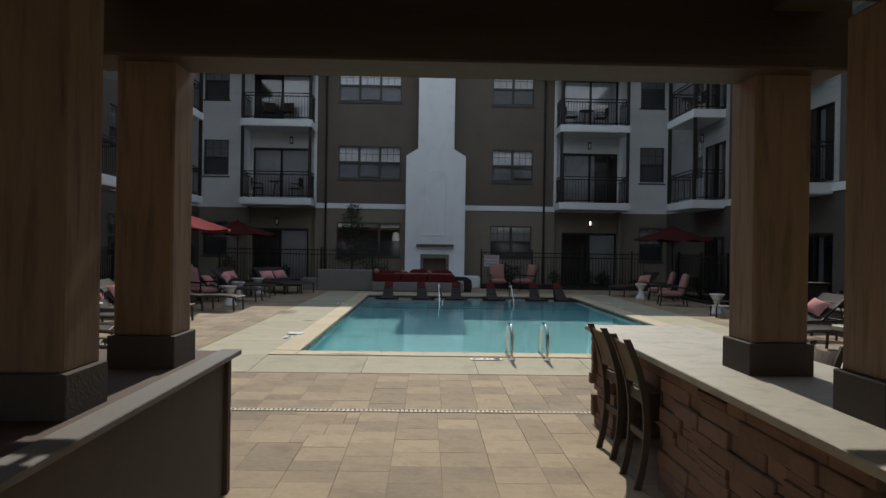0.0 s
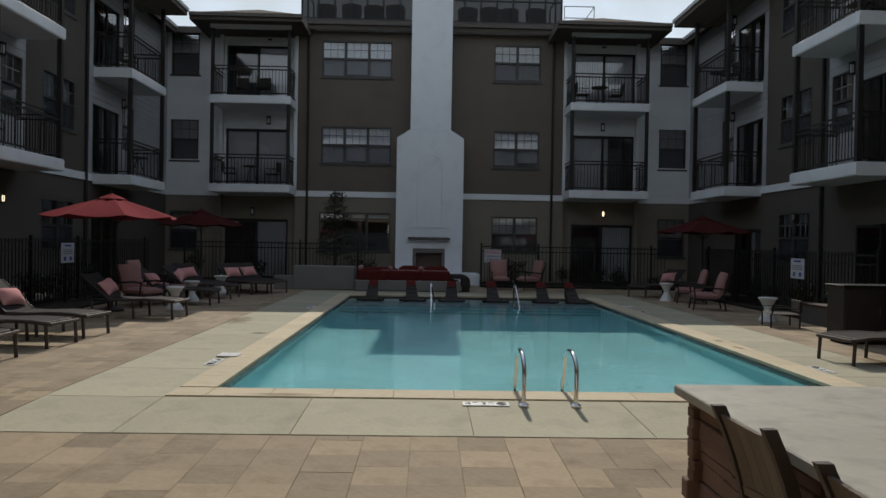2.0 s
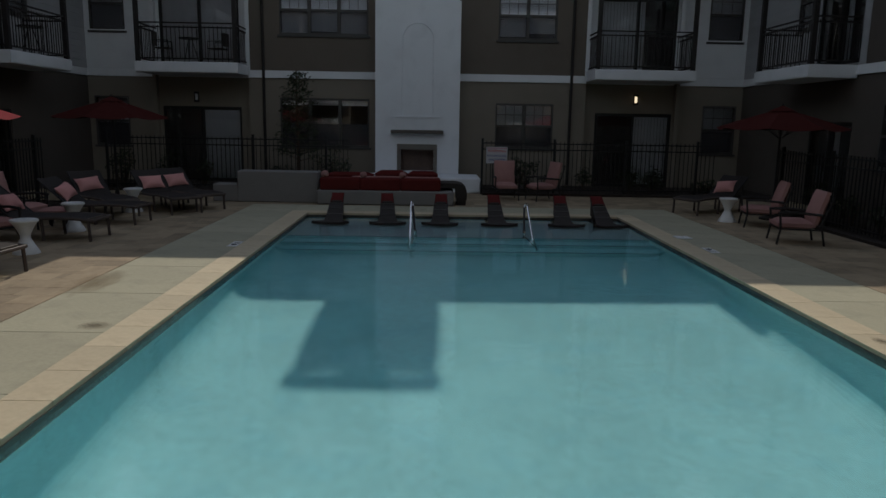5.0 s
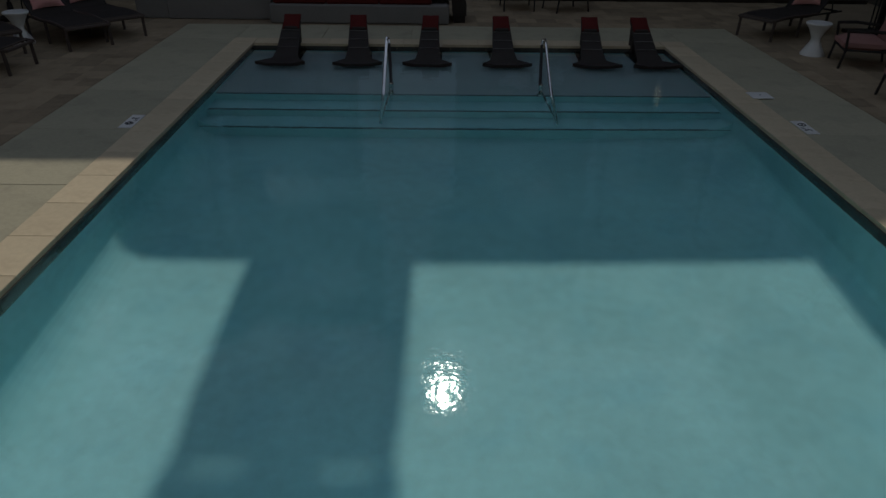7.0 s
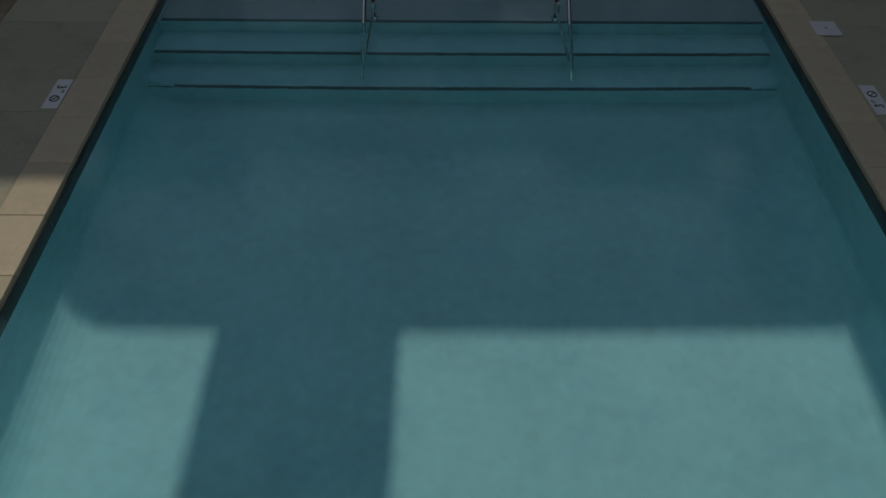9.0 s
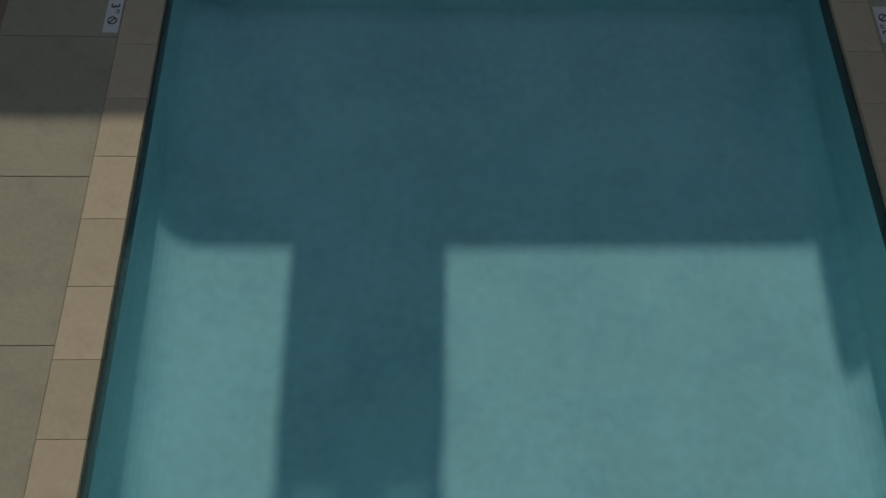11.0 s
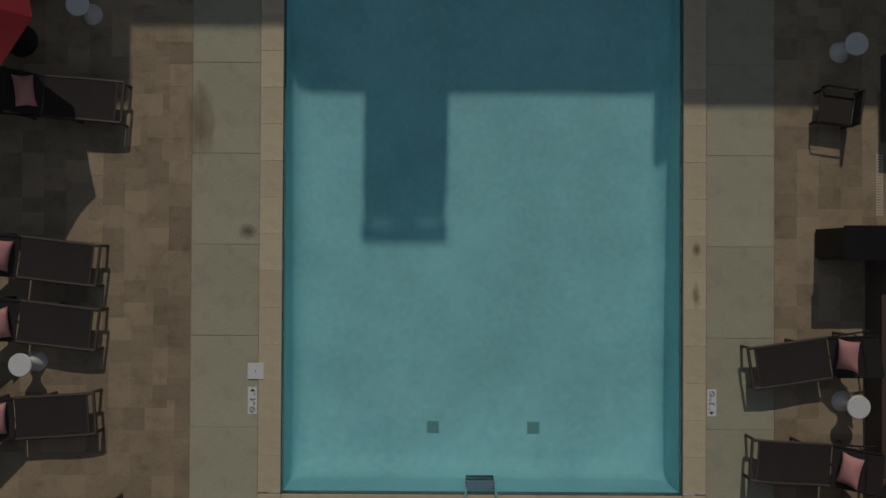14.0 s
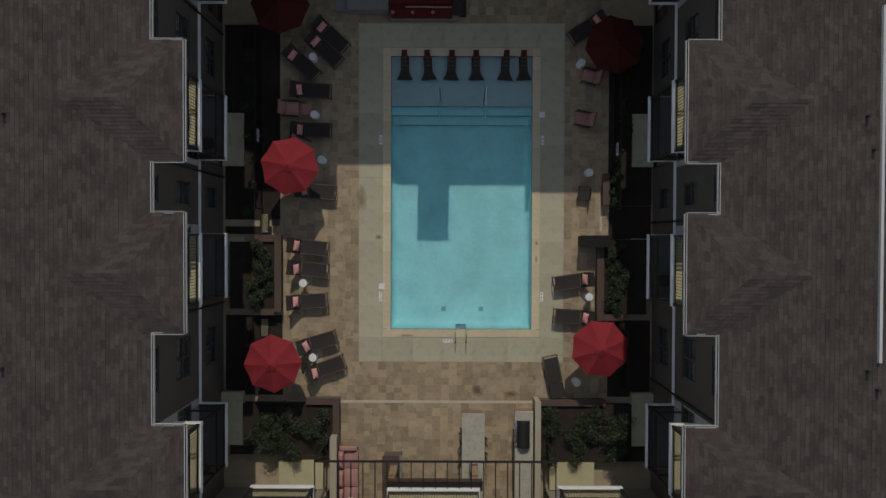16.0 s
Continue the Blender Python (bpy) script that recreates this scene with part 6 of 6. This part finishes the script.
for s in (-1, 1):
    for yc in BAYS[:2] + BAYS[3:]:
        a, b = sorted((C + s * 9.18, C + s * 10.19))
        pad = thing("private_patio", "grey concrete patio slab below the apartment balconies", "patio", "private patios")
        part("patio_slab", B(a, b, yc - 1.3, yc + 1.2, -0.1, 0.42 if yc < 0 else 0.14, bevel=0.01), CONCRETE, pad)
for y0, y1 in ((4.56, 5.44), (-0.35, 0.46)):
    gr = thing("walkway_grate", "pale walkway slab under a dark slatted grate between planters", "grate", "walkway grates", pose(-9.33, 0, 0))
    part("slab", B(-0.17, 0.17, y0, y1, -0.05, 0.05), TERRACE, gr)
    for x in (-0.19, 0.19):
        part("edge_bar", B(x - 0.02, x + 0.02, y0 - 0.02, y1 + 0.02, 0.0, 0.11), BLACK, gr)
    for k in range(8):
        y = y0 + (k + 0.5) * (y1 - y0) / 8
        part("grate_slat", B(-0.17, 0.17, y - 0.009, y + 0.009, 0.07, 0.1), BLACK, gr)

cab = thing("towel_cabinet", "dark brown towel cabinet with a flat top", "cabinet", "", pose(6.2, 4.22, 0))
part("carcass", B(-0.66, 0.66, -0.24, 0.24, 0.04, 0.92), WICKER, cab)
part("cabinet_top", B(-0.69, 0.69, -0.27, 0.27, 0.92, 0.96, bevel=0.006), BLACK, cab)
for x in (-0.64, 0.01):
    dr = part("door", B(x, x + 0.63, -0.262, -0.242, 0.08, 0.88, bevel=0.004), WICKER, cab)
    part("handle", tube(bmesh.new(), [(x + (0.55 if x < 0 else 0.08), -0.275, 0.45), (x + (0.55 if x < 0 else 0.08), -0.275, 0.6)], 0.008, 6), CHROME, dr)
part("plinth", B(-0.62, 0.62, -0.2, 0.2, 0.0, 0.04), BLACK, cab)

lsofa = thing("lounge_sofa", "coral cushioned lounge sofa beside the patio wall", "sofa", "", pose(-5.3, -7.0, -0.075))
part("frame", B(-0.45, 0.42, -1.35, 1.35, 0.08, 0.3, bevel=0.02), WICKER, lsofa)
for k in range(3):
    y = -1.32 + k * 0.88
    part("seat_cushion", cushion(bmesh.new(), -0.25, 0.45, y + 0.01, y + 0.86, 0.3, 0.47), PINK, lsofa, smooth=True)
    part("back_cushion", cushion(bmesh.new(), -0.47, -0.2, y + 0.02, y + 0.85, 0.36, 0.8), PINK, lsofa, smooth=True)
part("arm", cushion(bmesh.new(), -0.4, 0.4, 1.3, 1.5, 0.3, 0.62), PINK, lsofa, smooth=True)


# ---------------- plants ----------------
def leaf_cloud(bm, centre, radii, n, size, rng):
    """Many small bent leaves through an uneven crown."""
    for _ in range(n):
        d = Vector((rng.gauss(0, 1), rng.gauss(0, 1), rng.gauss(0, 1))).normalized() * rng.uniform(0.45, 1.0) ** 0.6
        d *= 0.75 + 0.5 * noise.noise(d * 1.7 + Vector(centre))
        p = Vector(centre) + Vector((d.x * radii[0], d.y * radii[1], d.z * radii[2]))
        q = Euler((rng.uniform(-1, 1), rng.uniform(-1, 1), rng.uniform(0, 6.3))).to_matrix()
        s = size * rng.uniform(0.6, 1.3)
        vs = [bm.verts.new(p + q @ Vector(c) * s) for c in ((0, -1, 0), (0.42, 0, 0.12), (0, 1, 0), (-0.42, 0, 0.12))]
        bm.faces.new((vs[0], vs[1], vs[2], vs[3]))


rng = random.Random(4)


def shrub(x, y, z, r, h, n=260, name="shrub", label="dark green leafy shrub in a planting bed"):
    th = thing(name, label, "shrub", "shrubs", pose(x, y, z))
    bm = bmesh.new()
    for k in range(5):
        a = rng.uniform(0, 6.3)
        tube(bm, [(0, 0, -0.05), (0.3 * r * math.cos(a), 0.3 * r * math.sin(a), h * 0.35), (0.7 * r * math.cos(a), 0.7 * r * math.sin(a), h * 0.7)], [0.018, 0.012, 0.006], 5)
    part("stem", bm, BARK, th, kind="stuff")
    bm = bmesh.new()
    for k in range(4):
        leaf_cloud(bm, (rng.uniform(-0.35, 0.35) * r, rng.uniform(-0.35, 0.35) * r, h * rng.uniform(0.45, 0.65)), (r * 0.75, r * 0.75, h * 0.45), n // 4, 0.055, rng)
    part("foliage", bm, LEAF, th)


for k in range(15):
    shrub(-9.3 + rng.uniform(-0.5, 0.42), 1.2 + k * 0.2, 0.36, rng.uniform(0.3, 0.45), rng.uniform(0.35, 0.7), 320)
for k in range(14):
    shrub(7.15 + rng.uniform(-0.25, 0.5), 1.0 + k * 0.23, 0.36, rng.uniform(0.3, 0.42), rng.uniform(0.35, 0.65), 320)
for k in range(26):
    shrub(rng.uniform(-9.9, -6.3), rng.uniform(-5.8, -3.8), 0.34, rng.uniform(0.4, 0.6), rng.uniform(0.4, 0.9), 360)
for k in range(26):
    shrub(rng.uniform(4.0, 8.0), rng.uniform(-6.0, -3.8), 0.34, rng.uniform(0.4, 0.6), rng.uniform(0.4, 0.8), 360)
for k in range(9):
    shrub(rng.uniform(-9.5, -3.2), rng.uniform(17.8, 18.7), 0.05, rng.uniform(0.35, 0.5), rng.uniform(0.6, 1.2), 240)
for k in range(9):
    shrub(rng.uniform(0.9, 7.5), rng.uniform(17.8, 18.7), 0.05, rng.uniform(0.35, 0.5), rng.uniform(0.5, 1.1), 240)
for k in range(7):
    shrub(7.4 + rng.uniform(-0.2, 0.4), 6.2 + k * 1.1, 0.1, rng.uniform(0.3, 0.45), rng.uniform(0.5, 0.9), 220)
    shrub(-9.8 + rng.uniform(-0.3, 0.2), 5.6 + k * 1.2, 0.08, rng.uniform(0.3, 0.45), rng.uniform(0.5, 1.0), 220)

for x, y, h in ((7.15, 5.95, 0.8), (7.12, 6.5, 0.7), (7.15, 7.05, 0.75)):
    shrub(x, y, 0.05, 0.26, h, 300)

tree = thing("young_tree", "slender dark evergreen tree before the building", "tree", "", pose(-4.5, 18.3, 0))
part("trunk", tube(bmesh.new(), [(0, 0, 0), (0.03, 0, 1.2), (-0.02, 0.03, 2.4), (0, 0, 3.35)], [0.06, 0.045, 0.03, 0.01], 7), BARK, tree)
bm, bt = bmesh.new(), bmesh.new()
for k in range(46):
    z = 0.9 + 2.35 * k / 46
    a = k * 2.4
    r = 0.85 * (1 - (z - 0.9) / 3.1) * rng.uniform(0.7, 1.15)
    tube(bt, [(0, 0, z - 0.1), (r * 0.6 * math.cos(a), r * 0.6 * math.sin(a), z), (r * math.cos(a), r * math.sin(a), z + 0.06)], [0.014, 0.009, 0.004], 5)
    leaf_cloud(bm, (r * 0.7 * math.cos(a), r * 0.7 * math.sin(a), z + 0.03), (0.3, 0.3, 0.13), 42, 0.05, rng)
part("branchwork", bt, BARK, tree)
part("crown", bm, LEAF, tree)


# ---------------- things on the balconies and the roof deck ----------------
def patio_chair(name="balcony_chair", label="dark metal chair on a balcony", group="balcony chairs"):
    th = thing(name, label, "chair", group)
    part("seat", B(-0.23, 0.23, -0.23, 0.23, 0.42, 0.45, bevel=0.01), WICKER, th)
    part("backrest", B(-0.25, -0.22, -0.22, 0.22, 0.5, 0.88, bevel=0.01), WICKER, th)
    for x in (-0.22, 0.22):
        for y in (-0.2, 0.2):
            part("leg", tube(bmesh.new(), [(x, y, 0), (x, y, 0.88 if x < 0 else 0.43)], 0.014, 5), BLACK, th)
    for y in (-0.23, 0.23):
        part("arm", tube(bmesh.new(), [(-0.22, y, 0.64), (0.2, y, 0.64), (0.22, y, 0.43)], 0.014, 5), BLACK, th)
    return th


def round_table():
    th = thing("balcony_table", "small dark round bistro table on a balcony", "table", "balcony tables")
    part("tabletop", lathe(bmesh.new(), [(0.3, 0.7), (0.31, 0.71), (0.31, 0.73)], 18), BLACK, th)
    for k in range(3):
        a = k * 2.094
        part("leg", tube(bmesh.new(), [(0.05 * math.cos(a), 0.05 * math.sin(a), 0.7), (0.25 * math.cos(a), 0.25 * math.sin(a), 0)], 0.013, 5), BLACK, th)
    return th


patio_chair("patio_chair", "low dark metal armchair beside a white table", "").matrix_basis = pose(5.76, 6.45, 0, rz=172) @ Matrix.Diagonal((1.2, 1.3, 0.6, 1))
pc, rt = patio_chair(), round_table()
pc.matrix_basis, rt.matrix_basis = pose(C - 6.3, 19.6, F3 + 0.06, rz=-95), pose(C - 6.7, 19.5, F2 + 0.06)
for x, y, z, turn in ((C - 7.1, 19.65, F3, -85), (C - 5.9, 19.55, F2, 170), (C - 7.5, 19.5, F2, 5), (C + 5.7, 19.5, F3, 0), (C + 7.0, 19.55, F3, 180),
                      (C - 9.6, 9.2, F3 - 0.06, 0), (C - 9.6, 8.3, F2 - 0.06, 10), (C + 9.6, 8.6, F3 - 0.06, 180), (C - 9.6, 15.4, F3 - 0.06, 0), (C + 9.6, 15.4, F3 - 0.06, 190), (C - 9.6, 3.6, F3 - 0.06, 0), (C + 9.6, 2.6, F2 - 0.06, 180)):
    copy_thing(pc, pose(x, y, z + 0.06 if y > 18 else z, rz=turn))
for x, y, z in ((C + 6.35, 19.5, F3 + 0.06), (C - 9.65, 2.7, F3 - 0.06), (C + 9.6, 16.3, F3 - 0.06), (C - 9.6, 16.3, F2 - 0.06)):
    copy_thing(rt, pose(x, y, z))


def deck_chair():
    th = thing("rooftop_chair", "dark wicker tub chair on the roof deck", "chair", "rooftop chairs")
    part("seat", B(-0.36, 0.36, -0.36, 0.36, 0.12, 0.42, bevel=0.03), WICKER, th)
    bm = bmesh.new()
    rows = [[bm.verts.new((r * math.cos(a), r * math.sin(a), z)) for r, z in ((0.4, 0.1), (0.44, 0.85), (0.36, 0.85), (0.33, 0.3))] for a in (math.pi * k / 10 for k in range(11))]
    for a, b in zip(rows, rows[1:]):
        for k in range(4):
            bm.faces.new((a[k], b[k], b[(k + 1) % 4], a[(k + 1) % 4]))
    bm.faces.new(rows[0])
    bm.faces.new(rows[-1][::-1])
    part("tub_back", bm, WICKER, th, smooth=True)
    for x in (-0.28, 0.28):
        part("leg", B(x - 0.03, x + 0.03, -0.28, 0.28, 0, 0.14), BLACK, th)
    return th


dc = deck_chair()
dc.matrix_basis = pose(C - 4.6, 23.9, 10.86, rz=180)
for k, dx in enumerate((-3.5, -2.55, -1.6, 1.55, 2.5, 3.35, 4.5)):
    copy_thing(dc, pose(C + dx, 23.8 + 0.1 * (k % 2), 10.86, rz=180 + 6 * (k % 3)))

# ---------------- pavers ----------------
UNIT = 0.125
paving = thing("pavement", "tan tumbled concrete pavers in a mixed pattern", "pavement", kind="structure")
prng = random.Random(11)
AREAS = ((-8.45, -4.885, -1.575, 17.3), (4.885, 6.95, -1.575, 17.3), (-8.45, 6.95, -3.42, -1.58), (-5.75, 3.4, -13.5, -3.545), (-4.88, 4.88, 14.515, 17.3))
SHAPES = ((3, 2), (3, 2), (2, 3), (2, 2), (2, 2), (3, 3), (2, 1), (1, 2), (1, 1))
single, joined = [], []
for x0, x1, y0, y1 in AREAS:
    nx, ny = round((x1 - x0) / UNIT), round((y1 - y0) / UNIT)
    ux, uy = (x1 - x0) / nx, (y1 - y0) / ny
    taken = np.zeros((nx, ny), bool)
    for j in range(ny):
        for i in range(nx):
            if taken[i, j]:
                continue
            options = list(SHAPES)
            prng.shuffle(options)
            options.sort(key=lambda s: -s[0] * s[1] + prng.uniform(0, 4))
            for w, h in options:
                if i + w <= nx and j + h <= ny and not taken[i:i + w, j:j + h].any():
                    taken[i:i + w, j:j + h] = True
                    cx, cy = x0 + (i + w / 2) * ux, y0 + (j + h / 2) * uy
                    near = -2.6 < cx < 0.0 and -5.2 < cy < -1.58 and len(single) < 300
                    (single if near else joined).append((cx, cy, w, h))
                    break
KINDS = {}
for cx, cy, w, h in single:
    if (w, h) not in KINDS:
        KINDS[w, h] = mesh_of("paver", B(-w * UNIT / 2 + 0.001, w * UNIT / 2 - 0.001, -h * UNIT / 2 + 0.001, h * UNIT / 2 - 0.001, -0.05, 0.0, bevel=0.0018), PAVER)
    part("paver", KINDS[w, h], None, paving, m=T((cx, cy, fall(cy) + prng.uniform(-0.003, 0.0))) @ Matrix.Rotation(math.atan2(0.035, 1.92) if cy > -3.48 else 0.0, 4, "X"))
verts, faces = [], []
for cx, cy, w, h in joined:
    a, b, z = w * UNIT / 2 - 0.0006, h * UNIT / 2 - 0.0006, prng.uniform(-0.0025, 0.0)
    k = len(verts)
    for e, zz in ((0.0, -0.05), (0.0, z - 0.0015), (0.0025, z)):
        verts += [(cx - a + e, cy - b + e, zz), (cx + a - e, cy - b + e, zz), (cx + a - e, cy + b - e, zz), (cx - a + e, cy + b - e, zz)]
    verts[k:] = [(x, y, zz + fall(y)) for x, y, zz in verts[k:]]
    for r in (0, 4):
        faces += [(k + r + q, k + r + (q + 1) % 4, k + r + 4 + (q + 1) % 4, k + r + 4 + q) for q in range(4)]
    faces.append((k + 8, k + 9, k + 10, k + 11))
me = bpy.data.meshes.new("paver_field")
me.from_pydata(verts, [], faces)
me.materials.append(PAVER)
part("paver_field", me, None, paving, kind="stuff")
